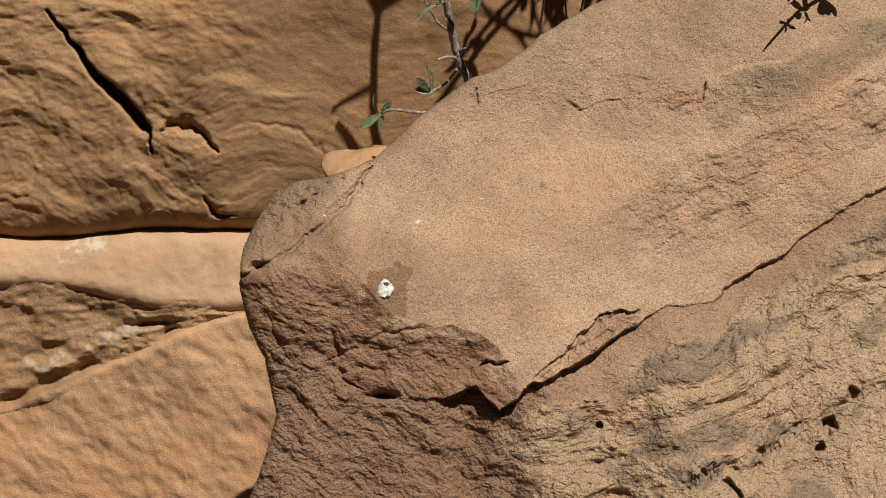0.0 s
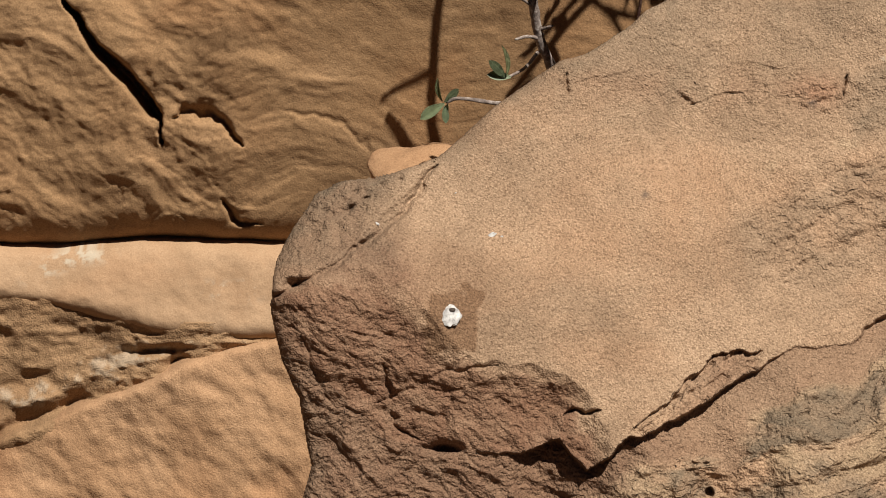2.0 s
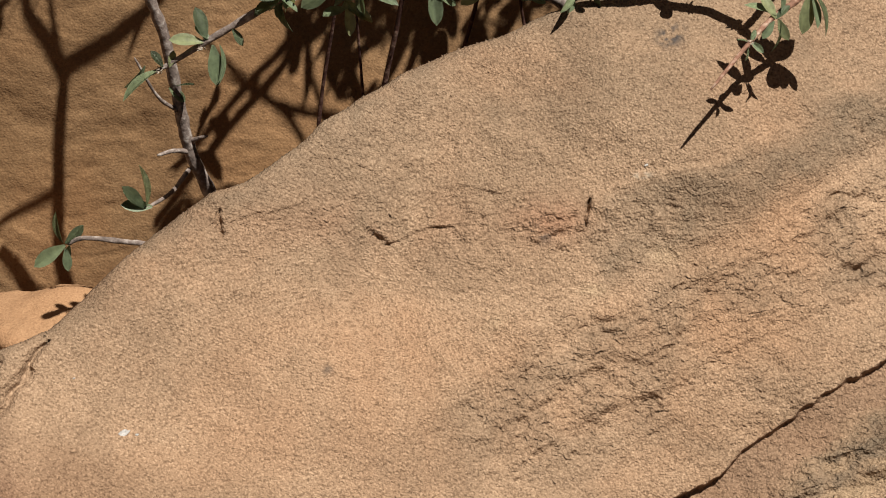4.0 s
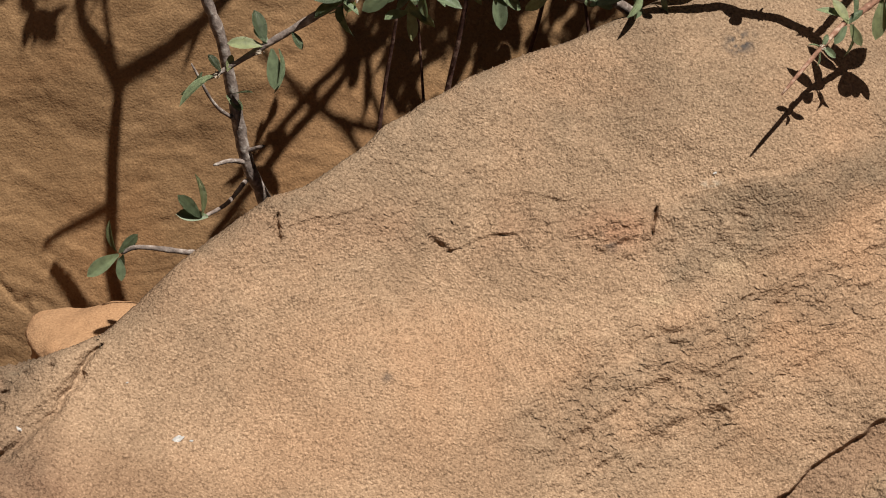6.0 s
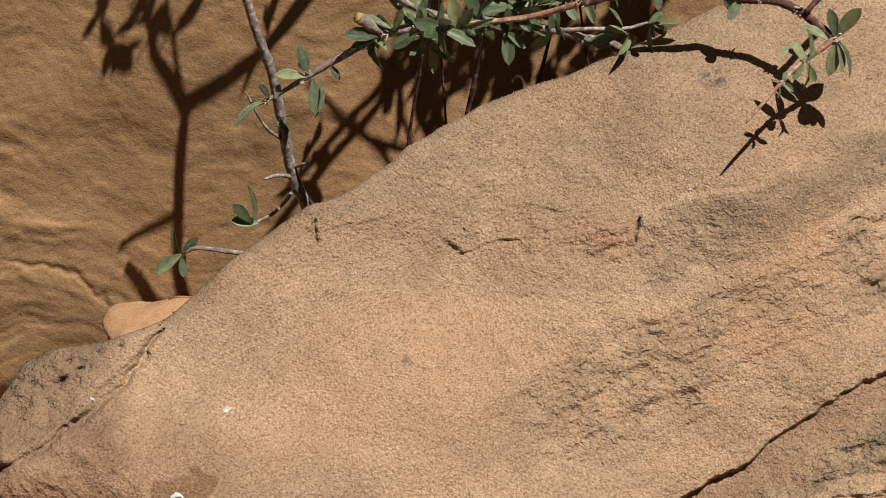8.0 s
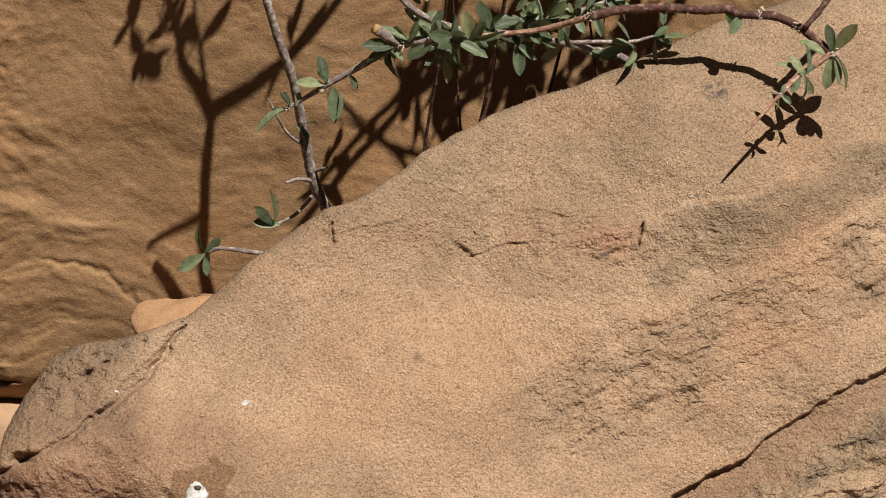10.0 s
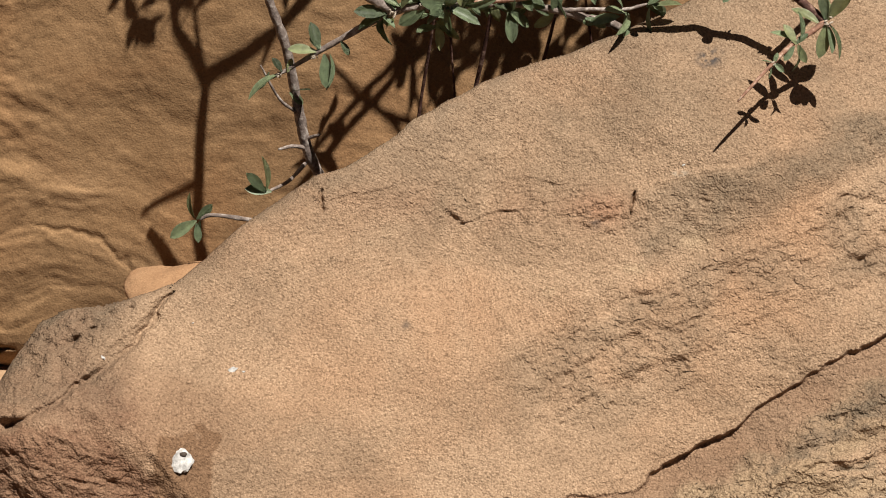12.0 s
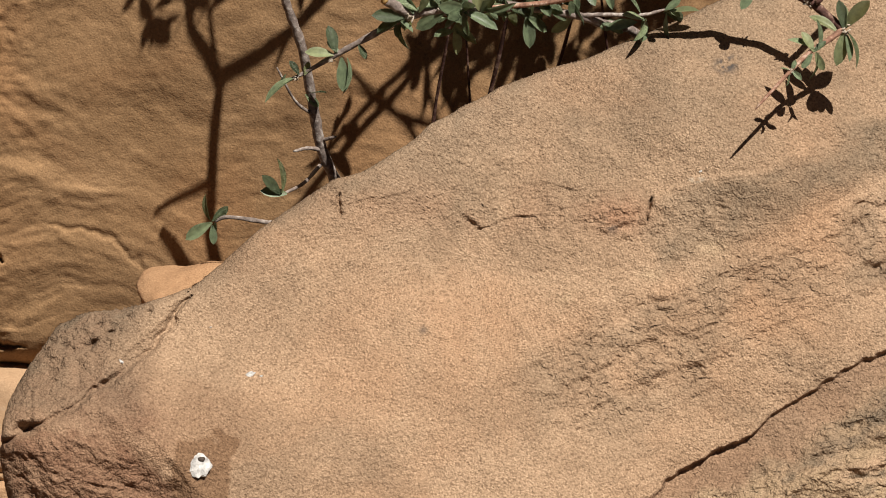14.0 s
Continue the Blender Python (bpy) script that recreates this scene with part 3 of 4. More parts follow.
def block_line(x):
    return -0.149 + 0.40 * np.minimum(x + 0.256, 0.12) + 0.004 * fbm(x, 0 * x, 0.06, 3, 310)


def rounded(d, r):
    e = np.clip(1 - d / r, 0, 1)
    return -r * (1 - np.sqrt(np.clip(1 - e * e, 0, 1)))


def upper(x, w, dlo, dhi):
    calm = 0.34 + 0.66 * ease(x, -0.19, -0.31)
    h = 0.010 * fbm(x, w, 0.16, 2, 320) + rounded(dlo, 0.022)
    c, s = math.cos(0.25), math.sin(0.25)
    p, q = x * c - w * s, w * c + x * s
    p, q = p + 0.012 * fbm(x, w, 0.07, 3, 322), q + 0.012 * fbm(x, w, 0.07, 3, 324)
    h = h + calm * 0.0014 * ridged(p * 0.6, q, 0.05, 4, 330) + calm * 0.0020 * fbm(p * 0.7, q, 0.022, 5, 335, 0.55)
    h = h + calm * 0.0022 * np.round(2.5 * lattice(p * 14, q / 0.030, 340)) / 2.5 * ease(dlo, 0.16, 0.02)
    # an open fracture that widens downwards
    d, s, t = away(x + 0.002 * fbm(x, w, 0.02, 3, 326), w + 0.002 * fbm(x, w, 0.02, 3, 328), [(-0.393, 0.106), (-0.376, 0.079), (-0.358, 0.052), (-0.338, 0.028), (-0.320, 0.006), (-0.316, -0.014)])
    h = h - 0.030 * np.exp(-((d / (0.0008 + 0.0034 * ease(t, 0.0, 0.7) * ease(t, 0.86, 0.76))) ** 4))
    for line, wd, dp in (([(-0.310, 0.004), (-0.300, 0.007), (-0.284, 0.007), (-0.266, -0.014)], 0.003, 0.008), ([(-0.279, -0.050), (-0.271, -0.066), (-0.255, -0.068)], 0.0022, 0.007),
                         ([(-0.24, 0.010), (-0.20, 0.002), (-0.185, -0.02)], 0.002, 0.0013)):
        h = groove(h, x, w, line, wd, dp, seed=12)
    return h + 0.0004 * calm * fbm(x, w, 0.006, 2, 345)


def ledge(x, w, dlo, dhi):
    h = 0.004 + 0.42 * dhi + rounded(dlo, 0.014) + 0.0025 * fbm(x, w, 0.09, 3, 350) + 0.0006 * fbm(x, w, 0.012, 3, 355)
    return h - 0.004 * np.exp(-dhi / 0.004)


def block(x, w, dlo, dhi):
    h = 0.034 + rounded(dhi, 0.007) + 0.22 * np.minimum(dhi, 0.3) + 0.003 * fbm(x, w, 0.12, 2, 360) + 0.0013 * fbm(x * 0.7 + w * 0.5, w, 0.03, 4, 365, 0.55)
    return h + 0.0006 * np.round(3 * lattice(x / 0.03, w / 0.012 + x / 0.03, 367)) / 3 + 0.0009 * fbm(x * 0.8, w + 0.5 * x, 0.009, 3, 368, 0.6) - 0.0006 * np.clip(1 - 6 * np.abs(lattice(x / 0.022, (w + 0.5 * x) / 0.010, 369)), 0, 1) * ease(lattice(x / 0.03, w / 0.02, 371), 0.0, 0.4)


def crust(x, w):
    """Where lichen crust lies on the hollow."""
    patch = blob(x, w, -0.352, -0.165, 0.030, 0.010, 0.25) + blob(x, w, -0.405, -0.188, 0.026, 0.007, 0.05) + 0.8 * blob(x, w, -0.315, -0.155, 0.020, 0.005, 0.2)
    return ease(patch + 0.35 * fbm(x * 0.7, w, 0.008, 4, 395, 0.7), 0.35, 0.8)


def recess(x, w, dlo, dhi):
    hollow = 0.012 * ease(x, -0.358, -0.380) * np.exp(-(((w - block_line(x) - 0.004) / 0.006) ** 2)) + 0.012 * blob(x, w, -0.322, -0.156, 0.020, 0.0035, 0.1) + 0.012 * blob(x, w, -0.308, -0.164, 0.008, 0.005, 0.3)
    return -hollow + 0.42 * (crack_line(x) - ledge_line(x)) - 0.006 + 0.10 * np.maximum(dhi - 0.012, 0) + 0.006 * ease(x, -0.36, -0.40) * ease(dlo, 0.065, 0.05) + crust(x, w) * (0.0008 + 0.0013 * fbm(x * 0.8, w, 0.007, 3, 396, 0.6)) + 0.008 * ease(x, -0.365, -0.40) * ease(dlo, 0.085, 0.055) * ease(dlo, 0.03, 0.05) + 0.0030 * fbm(x * 0.6, w, 0.03, 5, 370, 0.62) + 0.0015 * ridged(x * 0.4, w, 0.018, 3, 375)


# finely stepped across what can be seen, coarse beyond
fine = np.concatenate([np.linspace(-3.5, -0.50, 60), np.arange(-0.495, 0.225, 0.0012), np.linspace(0.23, 3.5, 70)])
mid = np.linspace(0, 1, 60)
bed("cliff_upper_bed", fine, np.concatenate([np.linspace(0, 0.30, 260), np.linspace(0.305, 1, 50)]), crack_line, lambda x: 0.86 + 0.05 * fbm(x, 0 * x, 0.4, 3, 380), upper, CLIFF,
    "thick brown weathered sandstone bed of the cliff above an open crack")
bed("cliff_ledge_bed", fine, mid, ledge_line, lambda x: crack_line(x) - 0.0055, ledge, LEDGE, "smooth pale sandstone ledge below the dark bedding crack",
    {"chalk": lambda x, w: 0.65 * np.clip(blob(x, w, -0.385, -0.095, 0.02, 0.006, 0.5) + blob(x, w, -0.365, -0.090, 0.012, 0.005) + blob(x, w, -0.275, -0.115, 0.016, 0.005, -0.2) + blob(x, w, -0.265, -0.112, 0.008, 0.004), 0, 1) * ease(fbm(x, w, 0.008, 4, 390, 0.7), -0.1, 0.5)})
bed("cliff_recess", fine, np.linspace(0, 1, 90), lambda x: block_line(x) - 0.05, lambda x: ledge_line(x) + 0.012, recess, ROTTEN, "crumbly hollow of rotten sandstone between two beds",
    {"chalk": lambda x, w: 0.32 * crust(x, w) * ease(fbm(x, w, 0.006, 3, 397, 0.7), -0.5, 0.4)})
bed("cliff_lower_block", fine, np.linspace(0, 1, 150), lambda x: -0.50 + 0 * x, block_line, block, BLOCK, "smooth sunlit sandstone block at the foot of the cliff")


# ---- marks and small things on the rocks ----
def on_rock(u, v, lift=0.0):
    at = U * u + V * v + N * 0.15
    hit = bpy.data.objects["sandstone_boulder"].ray_cast(at, -N)
    return (hit[1] if hit[0] else U * u + V * v) + N * lift


def flake(name, place, size, thick, material, label, category, seed, stretch=1.0):
    rnd = random.Random(seed)
    bm = bmesh.new()
    bmesh.ops.create_icosphere(bm, subdivisions=3, radius=1)
    for vert in bm.verts:
        k = 1 + 0.50 * noise.noise(vert.co * 1.5 + Vector((seed, 0, 0))) + 0.22 * noise.noise(vert.co * 5)
        vert.co = Vector((vert.co.x * k * size, vert.co.y * k * size * stretch, vert.co.z * thick))
    turn = Matrix((U, V, N)).transposed().to_4x4()
    bm.transform(turn @ Matrix.Rotation(rnd.uniform(-0.5, 0.5), 4, "Z"))
    me = bpy.data.meshes.new(name)
    bm.to_mesh(me)
    bm.free()
    me.materials.append(material)
    ob = new(name, me)
    ob.location = place
    return tagged(ob, label, category)


bpy.context.view_layer.update()
dropping = flake("bird_dropping", on_rock(-0.1405, -0.1265, 0.0004), 0.0055, 0.0012, WHITE, "dried chalky white bird dropping on the boulder", "dropping", 4, 1.2)
bm = bmesh.new()
bmesh.ops.create_icosphere(bm, subdivisions=2, radius=0.0021)
for vert in bm.verts:
    vert.co *= 1 + 0.3 * noise.noise(vert.co * 900)
bm.transform(Matrix.Translation(V * 0.0034 + U * 0.0012 + N * 0.0007) @ Matrix.Diagonal((1, 0.8, 0.7, 1)))
part("dark_core", bm, DARKSEED, dropping, "dark brown centre")
for k, (u, v, s) in enumerate([(-0.114, -0.072, 0.0026), (-0.182, -0.070, 0.0016), (0.126, 0.050, 0.0010), (-0.135, -0.047, 0.0006), (-0.108, -0.0725, 0.0009)]):
    tagged(flake("white_fleck", on_rock(u, v, 0.0001), s, 0.0005, WHITE, "small chalky white fleck on the boulder", "fleck", 20 + k, 0.5), group="flecks on the boulder")


# ---- the shrub ----
def smooth_line(points, n=6):
    pts = [Vector(p) for p in points]
    pts = [2 * pts[0] - pts[1]] + pts + [2 * pts[-1] - pts[-2]]
    out = []
    for a, b, c, d in zip(pts, pts[1:], pts[2:], pts[3:]):
        for k in range(n):
            t = k / n
            out.append(0.5 * (2 * b + (c - a) * t + (2 * a - 5 * b + 4 * c - d) * t * t + (3 * b - a - 3 * c + d) * t ** 3))
    return out + [pts[-2]]


def tube(points, r0, r1, sides=9, knots=0.18, seed=0):
    line = smooth_line(points)
    bm = bmesh.new()
    rings = []
    side = Vector((0.3, 0.9, 0.2))
    for k, p in enumerate(line):
        a = (line[min(k + 1, len(line) - 1)] - line[max(k - 1, 0)]).normalized()
        side = (side - a * side.dot(a)).normalized()
        up = a.cross(side)
        r = r0 + (r1 - r0) * k / (len(line) - 1)
        r *= 1 + knots * noise.noise(Vector((k * 0.9, seed, 0))) * 1.6
        if k == len(line) - 1:
            r *= 0.55
        rings.append([bm.verts.new(p + (side * math.cos(f) + up * math.sin(f)) * r * (1 + 0.12 * noise.noise(Vector((k * 0.7, i * 2.0, seed)))))
                      for i, f in enumerate(np.linspace(0, 2 * math.pi, sides, endpoint=False))])
    for a, b in zip(rings, rings[1:]):
        for i in range(sides):
            bm.faces.new((a[i], a[(i + 1) % sides], b[(i + 1) % sides], b[i]))
    bm.faces.new(rings[0][::-1])
    bm.faces.new(rings[-1])
    return bm


def leaf_mesh(length, width, curl, fold):
    """A thick spoon-shaped leaf along +x, its upper side +z."""
    bm = bmesh.new()
    n = 9
    grid = []
    for k in range(n):
        t = k / (n - 1)
        half = width / 2 * (0.16 + 0.84 * math.sin(math.pi * min(1, t ** 1.25)) ** 0.8 if 0 < t < 1 else (0.16 if t == 0 else 0.02))
        z = -curl * length * t * t
        grid.append([bm.verts.new((length * t, half * s, z + fold * abs(s) * half)) for s in (-1, -0.5, 0, 0.5, 1)])
    for a, b in zip(grid, grid[1:]):
        for i in range(4):
            bm.faces.new((a[i], a[i + 1], b[i + 1], b[i]))
    bmesh.ops.solidify(bm, geom=bm.faces[:], thickness=0.0004)
    me = bpy.data.meshes.new("leaf")
    bm.to_mesh(me)
    bm.free()
    me.materials.append(LEAF)
    for p in me.polygons:
        p.use_smooth = True
    return me


LEAVES = [leaf_mesh(0.016, 0.0066, 0.10, 0.35), leaf_mesh(0.017, 0.0056, 0.30, 0.5), leaf_mesh(0.012, 0.0052, 0.05, 0.3), leaf_mesh(0.019, 0.0050, 0.45, 0.6), leaf_mesh(0.008, 0.0035, 0.1, 0.4)]


def leaf(parent, place, way, face=None, kind=0, size=1.0):
    """One leaf from its foot, pointing along way, its upper side turned to face."""
    x = Vector(way).normalized()
    f = Vector(face) if face is not None else Vector((0.2, -0.5, 0.8))
    z = (f - x * f.dot(x)).normalized()
    y = z.cross(x)
    ob = new("leaf", LEAVES[kind])
    ob.parent = parent
    ob.matrix_basis = Matrix.Translation(place) @ Matrix((x, y, z)).transposed().to_4x4() @ Matrix.Scale(size, 4)
    return ob


def tuft(parent, place, n, lean=(0, 0, 0), spread=1.0, seed=0, size=1.0):
    rnd = random.Random(seed)
    for k in range(n):
        way = Vector((rnd.uniform(-1, 1), rnd.uniform(-0.7, 0.7), rnd.uniform(-1, 1))) * spread + Vector(lean)
        face = Vector((rnd.uniform(-0.6, 0.9), rnd.uniform(-1, 0.1), rnd.uniform(0.1, 1)))
        leaf(parent, Vector(place) + Vector((rnd.uniform(-1, 1), rnd.uniform(-1, 1), rnd.uniform(-1, 1))) * 0.002, way, face, rnd.choice((0, 0, 1, 2, 2, 3, 4)), size * rnd.uniform(0.7, 1.15))


R, UP = Vector((1, 0, 0)), Vector((0, 0.5, 0.866))   # across and up, as seen by someone looking down at the boulder
shrub = tagged(new("desert_shrub"), "sparse desert shrub with grey-green spoon leaves and crooked red-brown twigs", "shrub")
shrub.location = (0.0, 0.0, 0.0)


def twig(points, r0, r1, material, label="", seed=0):
    return part("branch", tube(points, r0, r1, seed=seed), material, shrub, label)


# arching branch over the boulder
A = [(0.0720, 0.0880, 0.1155), (0.0879, 0.0930, 0.1169), (0.1124, 0.0942, 0.1180), (0.1247, 0.0939, 0.1171), (0.1370, 0.0939, 0.1165), (0.1463, 0.0955, 0.1164), (0.1553, 0.0923, 0.1149), (0.1644, 0.0908, 0.1149), (0.1734, 0.0892, 0.1147), (0.1852, 0.0830, 0.1116), (0.1941, 0.0769, 0.1065), (0.2020, 0.0710, 0.1016)]
twig(A, 0.0027, 0.0023, BARK_RED, "crooked dark red-brown branch", 1)
twig([(0.000, 0.100, 0.096), (0.012, 0.098, 0.099), (0.046, 0.096, 0.104), (0.072, 0.088, 0.1155)], 0.0011, 0.0018, TIP_RED, "thin straight reddish twig", 6)
twig([(0.2020, 0.0710, 0.1016), (0.1934, 0.0650, 0.0978), (0.1839, 0.0598, 0.0937), (0.1711, 0.0482, 0.0860), (0.1537, 0.0329, 0.0732)], 0.0018, 0.0008, TIP_RED, "pale reddish bare twig tip", 2)
twig([(0.1878, 0.0788, 0.1130), (0.1971, 0.0849, 0.1219), (0.2060, 0.0895, 0.1348), (0.23, 0.10, 0.17)], 0.0016, 0.0020, BARK_RED, "", 3)


def knot(place, size, seed):
    """A pale frayed knot where leaf tufts sat."""
    rnd = random.Random(seed)
    bm = bmesh.new()
    for k in range(16):
        made = bmesh.ops.create_icosphere(bm, subdivisions=2, radius=1)["verts"]
        off = Vector((rnd.gauss(0, 1), rnd.gauss(0, 1), rnd.gauss(0, 1))) * size * 0.5
        turn = Matrix.Rotation(rnd.uniform(0, 3), 4, Vector((rnd.random(), rnd.random(), rnd.random()))) @ Matrix.Diagonal((size * 0.7, size * 0.16, size * 0.22, 1))
        for vert in made:
            vert.co = turn @ (vert.co * (1 + 0.3 * noise.noise(vert.co * 2))) + off + Vector(place)
    part("knot", bm, KNOT, shrub, "pale frayed knot")


for k, (place, size) in enumerate([((0.1644, 0.0908, 0.1149), 0.0030), ((0.1852, 0.0830, 0.1116), 0.0032), ((0.2018, 0.0700, 0.1020), 0.0026), ((0.0720, 0.0875, 0.1160), 0.0022), ((0.1247, 0.0939, 0.1171), 0.0018), ((0.1735, 0.0495, 0.0875), 0.0013),
                                   ((-0.0295, 0.098, 0.0935), 0.0030), ((-0.012, 0.098, 0.099), 0.0026), ((-0.0725, 0.099, 0.0675), 0.0018), ((-0.0915, 0.099, 0.055), 0.0014), ((0.0, 0.098, 0.097), 0.0018)]):
    knot(place, size, 60 + k)
# leafy branch in front of the cliff
B = [(0.012, 0.100, 0.099), (0.000, 0.100, 0.096), (-0.019, 0.100, 0.096), (-0.034, 0.100, 0.091), (-0.052, 0.100, 0.080), (-0.071, 0.100, 0.068), (-0.088, 0.100, 0.057), (-0.099, 0.100, 0.051)]
twig(B, 0.0034, 0.0008, BARK_GREY, "grey-brown leafy branch", 4)
twig([(-0.043, 0.097, 0.104), (-0.036, 0.099, 0.098), (-0.029, 0.100, 0.093)], 0.0031, 0.0026, BARK_GREY, "broken stub with a pale cut end", 5)
twig([(0.09, 0.13, 0.105), (0.05, 0.125, 0.093), (0.02, 0.12, 0.088), (-0.02, 0.115, 0.105), (-0.04, 0.12, 0.13)], 0.0026, 0.0018, BARK_GREY, "", 7)
twig([(0.0202, 0.105, 0.0983), (0.0446, 0.107, 0.0930), (0.0615, 0.108, 0.0897), (0.0754, 0.110, 0.0840), (0.090, 0.116, 0.078), (0.104, 0.13, 0.060)], 0.0020, 0.0028, BARK_GREY, "weathered grey branch behind the leaves", 13)
twig([(0.0615, 0.108, 0.0897), (0.078, 0.106, 0.0915), (0.0967, 0.106, 0.0915), (0.1088, 0.107, 0.0945)], 0.0014, 0.0008, BARK_GREY, "", 14)
for k, (place, n, lean) in enumerate([((0.0446, 0.105, 0.0935), 4, -UP * 0.4), ((0.0754, 0.106, 0.085), 5, R * 0.5), ((0.0967, 0.104, 0.0915), 5, UP * 0.3), ((0.1088, 0.105, 0.0945), 5, R * 0.6), ((0.060, 0.106, 0.0905), 4, UP * 0.5)]):
    tuft(shrub, place, n, lean, 0.9, 500 + k, 0.95)
# upright grey stem close to the cliff
D = [(-0.1065, 0.137, 0.113), (-0.102, 0.137, 0.098), (-0.0965, 0.137, 0.077), (-0.089, 0.137, 0.053), (-0.083, 0.137, 0.017), (-0.078, 0.137, -0.011), (-0.066, 0.137, -0.045), (-0.05, 0.14, -0.12), (-0.03, 0.12, -0.30), (-0.01, 0.10, -0.56)]
twig(D, 0.0021, 0.0040, BARK_GREY, "upright grey weathered stem", 8)
twig([(-0.078, 0.137, -0.011), (-0.086, 0.130, -0.006), (-0.094, 0.126, -0.006)], 0.0014, 0.0008, BARK_GREY, "", 9)
twig([(-0.079, 0.137, -0.005), (-0.070, 0.131, 0.001)], 0.0013, 0.0008, BARK_GREY, "", 10)
twig([(-0.083, 0.136, 0.012), (-0.093, 0.130, 0.024), (-0.103, 0.128, 0.046)], 0.0011, 0.0006, BARK_GREY, "", 11)
twig([(-0.079, 0.136, -0.020), (-0.088, 0.115, -0.020), (-0.099, 0.099, -0.018)], 0.0012, 0.0008, BARK_GREY, "", 15)
# low side twig behind the ridge
twig([(-0.06, 0.10, -0.06), (-0.098, 0.083, -0.030), (-0.109, 0.083, -0.027), (-0.129, 0.083, -0.024), (-0.137, 0.083, -0.027)], 0.0016, 0.0010, BARK_GREY, "pale bare side twig", 12)

bm = bmesh.new()
bmesh.ops.create_cone(bm, cap_ends=True, segments=12, radius1=0.0030, radius2=0.0027, depth=0.0012)
bm.transform(look((-0.0435, 0.0968, 0.1044), (-0.036, 0.099, 0.098)))
part("cut_end", bm, CUTWOOD, shrub, "yellow-brown cut wood end")
# leaves that stand out singly
for foot, way, face, kind, size in [
    ((-0.071, 0.099, 0.069), -R * 1.0 + UP * 0.15, None, 0, 1.0), ((-0.070, 0.099, 0.070), -R * 0.25 + UP, None, 0, 1.0),
    ((-0.067, 0.098, 0.068), R * 0.08 - UP, (0.3, -0.9, 0.3), 0, 1.15), ((-0.064, 0.098, 0.068), R * 0.25 - UP, (0.9, -0.5, 0.2), 3, 1.0),
    ((-0.068, 0.099, 0.070), -R * 0.7 + UP * 0.7, None, 2, 0.8), ((-0.058, 0.099, 0.076), R * 0.35 - UP * 0.6, None, 2, 0.8),
    ((-0.092, 0.099, 0.055), -R - UP * 0.42, (0, -0.3, 1), 3, 1.1), ((-0.090, 0.098, 0.057), -R * 0.5 + UP * 0.8, None, 4, 1.2), ((-0.087, 0.098, 0.057), R * 0.3 + UP, None, 4, 1.0),
    ((-0.138, 0.082, -0.027), -R * 0.9 - UP * 0.55, None, 0, 1.1), ((-0.138, 0.082, -0.026), R * 0.6 + UP * 0.55, (0.6, -0.5, 0.6), 2, 1.0), ((-0.138, 0.081, -0.028), R * 0.1 - UP, None, 2, 0.9),
    ((-0.139, 0.083, -0.026), -R * 0.45 + UP, (-0.8, -0.5, 0.3), 1, 0.85), ((-0.136, 0.082, -0.027), -R * 0.2 - UP * 0.7, None, 4, 1.0),
    ((0.203, 0.070, 0.103), R * 0.70 + UP * 0.85, (-0.5, -0.7, 0.4), 0, 1.25), ((0.202, 0.070, 0.103), UP * 1.0 - R * 0.12, None, 0, 0.95), ((0.203, 0.070, 0.103), UP * 0.9 + R * 0.25, (0.9, -0.3, 0.3), 1, 0.7), ((0.202, 0.069, 0.101), -UP - R * 0.15, (0.3, -0.7, 0.6), 0, 1.15),
    ((0.203, 0.069, 0.101), -UP + R * 0.25, (0.8, -0.6, 0.2), 0, 1.0), ((0.199, 0.069, 0.101), -R * 0.75 + UP * 0.6, None, 1, 1.0),
    ((0.204, 0.069, 0.101), -UP * 0.8 + R * 0.6, (0.9, -0.4, 0.3), 3, 1.0),
    ((0.188, 0.060, 0.095), UP + R * 0.2, (0.8, -0.5, 0.3), 1, 0.95), ((0.186, 0.059, 0.094), UP * 0.9 - R * 0.5, None, 0, 0.8), ((0.187, 0.059, 0.094), -UP * 0.8 + R * 0.35, (-0.4, -0.8, 0.4), 2, 0.9), ((0.185, 0.058, 0.0935), -UP * 0.7 - R * 0.5, None, 2, 0.8),
    ((0.187, 0.060, 0.095), UP * 0.6 - R * 0.9, None, 3, 0.8), ((0.186, 0.059, 0.094), UP * 0.2 + R * 0.2, (0, -0.3, 1), 4, 1.1), ((0.188, 0.059, 0.094), -UP + R * 0.1, (0.9, -0.3, 0.2), 3, 0.75),
    # a bud with small leaves near the bare tip
    ((0.1735, 0.0497, 0.0878), R * 0.6 - UP * 0.5, (0.5, -0.8, 0.3), 4, 0.95), ((0.1733, 0.0495, 0.0876), -R * 0.8 + UP * 0.25, (-0.2, 0.3, 1), 4, 0.8), ((0.1735, 0.0497, 0.0878), UP * 0.7 + R * 0.3, (0.4, -0.2, 0.9), 4, 0.75), ((0.1720, 0.0485, 0.0868), -UP - R * 0.1, (0.9, -0.3, 0.3), 4, 0.9),
    ((0.1463, 0.0955, 0.1164), -UP * 0.8 + R * 0.5, (-0.3, -0.6, 0.7), 2, 1.1), ((0.1553, 0.0923, 0.1149), -UP * 0.8 - R * 0.5, None, 2, 1.1), ((0.1124, 0.0942, 0.1180), -UP, None, 2, 0.8),
]:
    leaf(shrub, foot, way, face, kind, size)
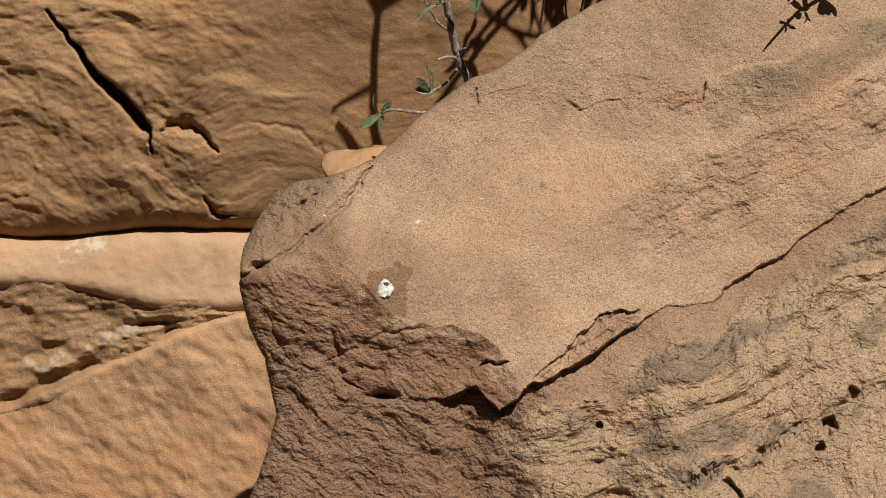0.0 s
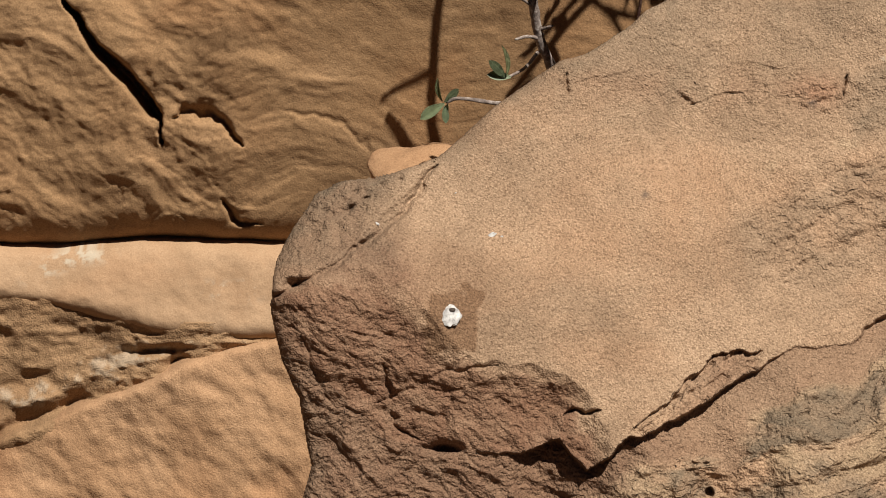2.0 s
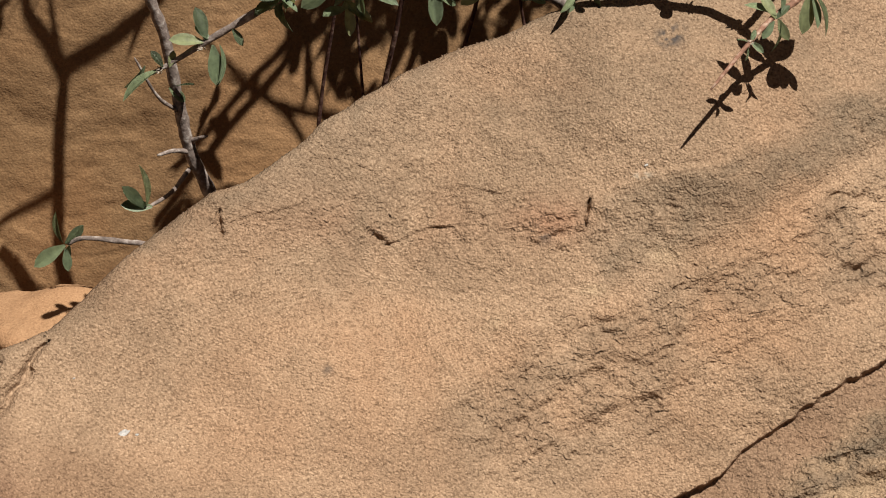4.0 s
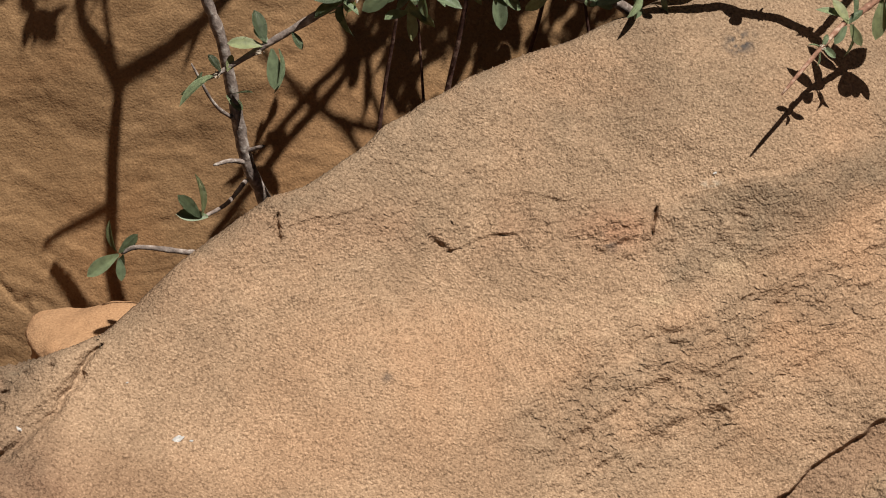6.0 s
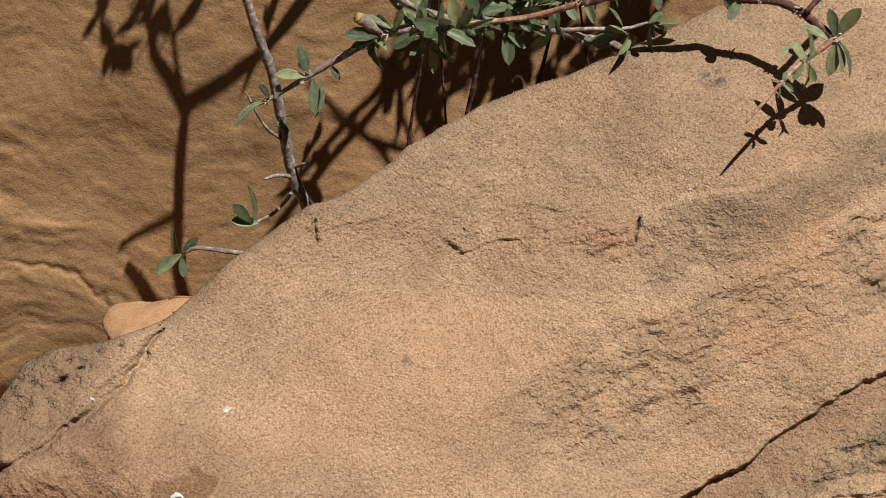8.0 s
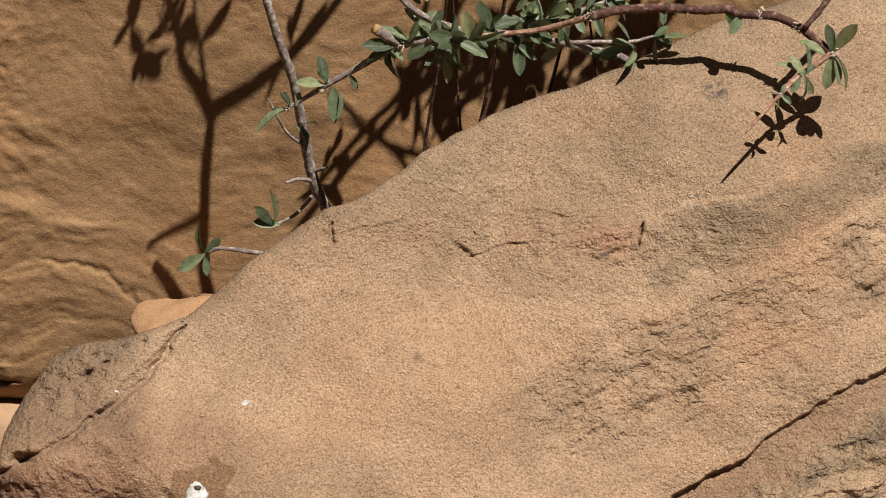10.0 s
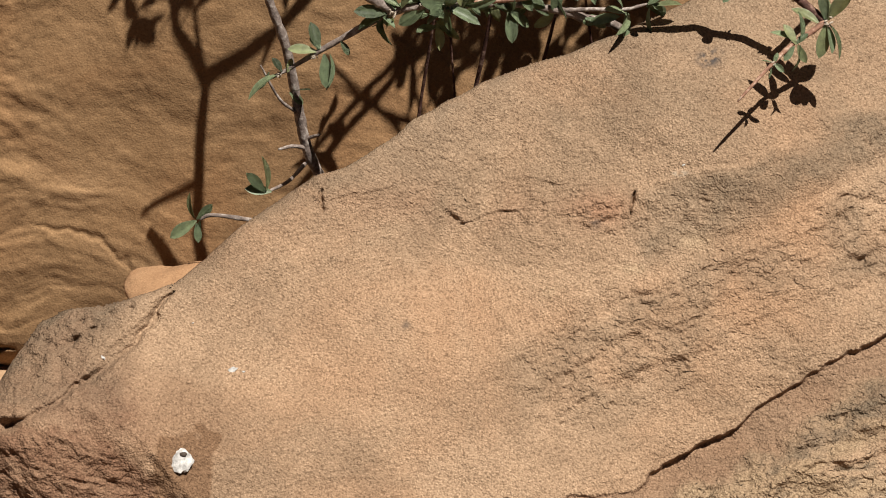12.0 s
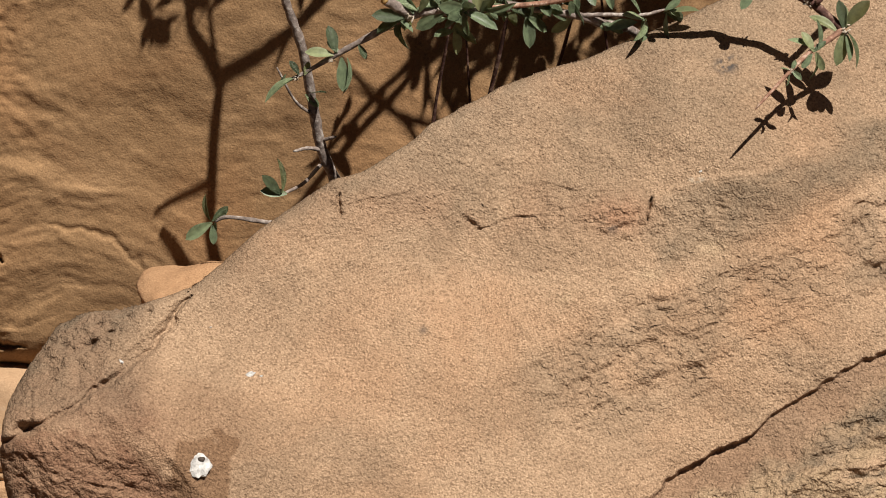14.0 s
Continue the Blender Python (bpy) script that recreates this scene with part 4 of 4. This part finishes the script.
# tufts along the branches
for k, (place, n, lean) in enumerate([((-0.034, 0.099, 0.092), 7, -UP * 0.5), ((-0.026, 0.098, 0.096), 6, UP * 0.8), ((-0.012, 0.098, 0.097), 6, UP * 0.5), ((-0.002, 0.098, 0.097), 7, -UP * 0.2), ((0.010, 0.097, 0.099), 7, R * 0.6),
                                      ((0.020, 0.108, 0.098), 6, UP * 0.2), ((0.035, 0.110, 0.099), 6, -UP * 0.3), ((0.050, 0.118, 0.100), 7, R * 0.5), ((0.065, 0.12, 0.103), 7, -UP * 0.2), ((0.085, 0.122, 0.110), 6, R * 0.4),
                                      ((-0.099, 0.098, -0.018), 3, UP * 0.6 - R * 0.6), ((-0.10, 0.128, 0.040), 1, -UP * 0.3), ((-0.086, 0.135, 0.025), 2, R * 0.1), ((0.02, 0.13, 0.09), 7, -UP * 0.3), ((0.0, 0.13, 0.085), 6, -UP * 0.5)]):
    tuft(shrub, place, n + 2 if n > 3 else n, lean, 0.9, 40 + k, 1.15 if n > 3 else 0.85)

rnd = random.Random(77)
for k in range(18):
    x = rnd.uniform(-0.03, 0.10)
    y = rnd.uniform(0.095, 0.16)
    z = 0.088 + 0.18 * max(x, 0) + rnd.uniform(-0.012, 0.030) + 0.5 * (y - 0.1)
    tuft(shrub, (x, y, z), 4, (0.2, -0.2, rnd.uniform(-0.6, 0.4)), 0.8, 300 + k, 1.0)
for k in range(14):
    x = rnd.uniform(0.06, 0.145)
    tuft(shrub, (x, rnd.uniform(0.135, 0.165), 0.106 + 0.20 * (x - 0.06) + rnd.uniform(-0.012, 0.022)), 5, (0.1, -0.2, rnd.uniform(-0.7, 0.2)), 0.8, 340 + k, 1.2)
for k, (x, lean, r) in enumerate([(-0.012, 0.012, 0.0016), (0.004, -0.006, 0.0012), (0.018, 0.015, 0.0022), (0.052, 0.02, 0.0018), (0.085, -0.015, 0.0014)]):
    twig([(x - lean, 0.155, -0.16), (x - 0.4 * lean, 0.160, -0.02), (x + 0.3 * lean, 0.156, 0.05), (x + lean, 0.145, 0.125), (x + 1.6 * lean, 0.13, 0.17)], r * 0.7, r * 0.4, BARK_RED, "thin brown upright stem", 70 + k)
# upper stems above, which throw the forked shadow on the cliff
LIFT = Vector((0.328, -0.262, 1.044)) * 0.25


def over(x, w):
    return Vector(WO + x * WX + w * WV) + LIFT


for k, (line, r0, r1) in enumerate([
    ([(-0.140, -0.019), (-0.142, -0.010), (-0.144, 0.005), (-0.143, 0.040), (-0.141, 0.088)], 0.0031, 0.0026),
    ([(-0.141, 0.088), (-0.150, 0.102), (-0.158, 0.115), (-0.161, 0.136), (-0.168, 0.17)], 0.0024, 0.0016),
    ([(-0.141, 0.090), (-0.118, 0.105), (-0.101, 0.119), (-0.085, 0.136), (-0.06, 0.17)], 0.0026, 0.0020),
    ([(-0.144, 0.095), (-0.148, 0.122), (-0.151, 0.142), (-0.15, 0.17)], 0.0012, 0.0008),
    ([(-0.142, 0.035), (-0.165, 0.023), (-0.178, 0.012)], 0.0016, 0.0012),
    ([(-0.085, 0.045), (-0.075, 0.056), (-0.047, 0.088), (-0.027, 0.109), (-0.014, 0.129), (0.01, 0.17)], 0.0017, 0.0016),
    ([(-0.047, 0.086), (-0.031, 0.064), (-0.022, 0.04)], 0.0014, 0.0010),
    ([(-0.095, 0.018), (-0.060, 0.062), (-0.030, 0.098), (-0.020, 0.128), (-0.012, 0.17)], 0.0020, 0.0018),
    ([(-0.070, 0.110), (-0.050, 0.085), (-0.030, 0.070), (-0.008, 0.062), (0.02, 0.04)], 0.0011, 0.0016),
    ([(0.004, 0.02), (0.006, 0.06), (0.000, 0.10), (0.004, 0.15)], 0.0030, 0.0024),
    ([(0.030, 0.03), (0.024, 0.07), (0.034, 0.11), (0.03, 0.16)], 0.0022, 0.0020),
    ([(-0.018, 0.02), (-0.014, 0.06), (-0.020, 0.10)], 0.0012, 0.0010),
]):
    twig([over(*p) for p in line], r0, r1, BARK_GREY, "", 20 + k)
for k, (x, w, n) in enumerate([(-0.162, 0.125, 5), (-0.168, 0.140, 6), (-0.180, 0.128, 5), (-0.150, 0.130, 5), (-0.095, 0.128, 4), (-0.185, 0.145, 5), 
                               (-0.01, 0.115, 9), (0.01, 0.12, 9), (0.0, 0.10, 8), (0.02, 0.11, 8), (0.02, 0.13, 9), (0.04, 0.125, 9), (-0.02, 0.13, 9), (0.01, 0.08, 6), (0.05, 0.14, 9), (0.03, 0.15, 9), (0.0, 0.14, 9), (-0.01, 0.085, 5), (0.07, 0.14, 8)]):
    tuft(shrub, over(x, w), n - 2 if x > -0.05 else n + 1, (0, 0, 0), 1.0, 200 + k, 1.1 if x > -0.05 else 0.95)


rnd = random.Random(99)
for k in range(18):
    x = rnd.uniform(-0.02, 0.12)
    tuft(shrub, over(x, rnd.uniform(0.10 + 0.1 * max(x, 0), 0.17)), 6, (0, 0, 0), 1.0, 400 + k, 1.15)


# ---- pale stone lodged behind the boulder ----
def stone(name, place, size, material, label, seed):
    bm = bmesh.new()
    bmesh.ops.create_icosphere(bm, subdivisions=5, radius=1)
    for vert in bm.verts:
        c = vert.co.copy()
        c = Vector([math.copysign(abs(e) ** 0.85, e) for e in c])   # squarer than a ball
        k = 1 + 0.22 * noise.noise(c * 1.3 + Vector((seed, 0, 0))) + 0.05 * noise.noise(c * 5) + 0.02 * noise.noise(c * 14)
        vert.co = Vector((c.x * size[0], c.y * size[1], c.z * size[2])) * k
    me = bpy.data.meshes.new(name)
    bm.to_mesh(me)
    bm.free()
    me.materials.append(material)
    for p in me.polygons:
        p.use_smooth = True
    ob = new(name, me)
    ob.location = place
    return tagged(ob, label, "stone")


stone("pale_stone", (-0.148, 0.142, -0.1155), (0.037, 0.032, 0.0175), BLOCK, "pale rounded sandstone lump wedged between boulder and cliff", 3)
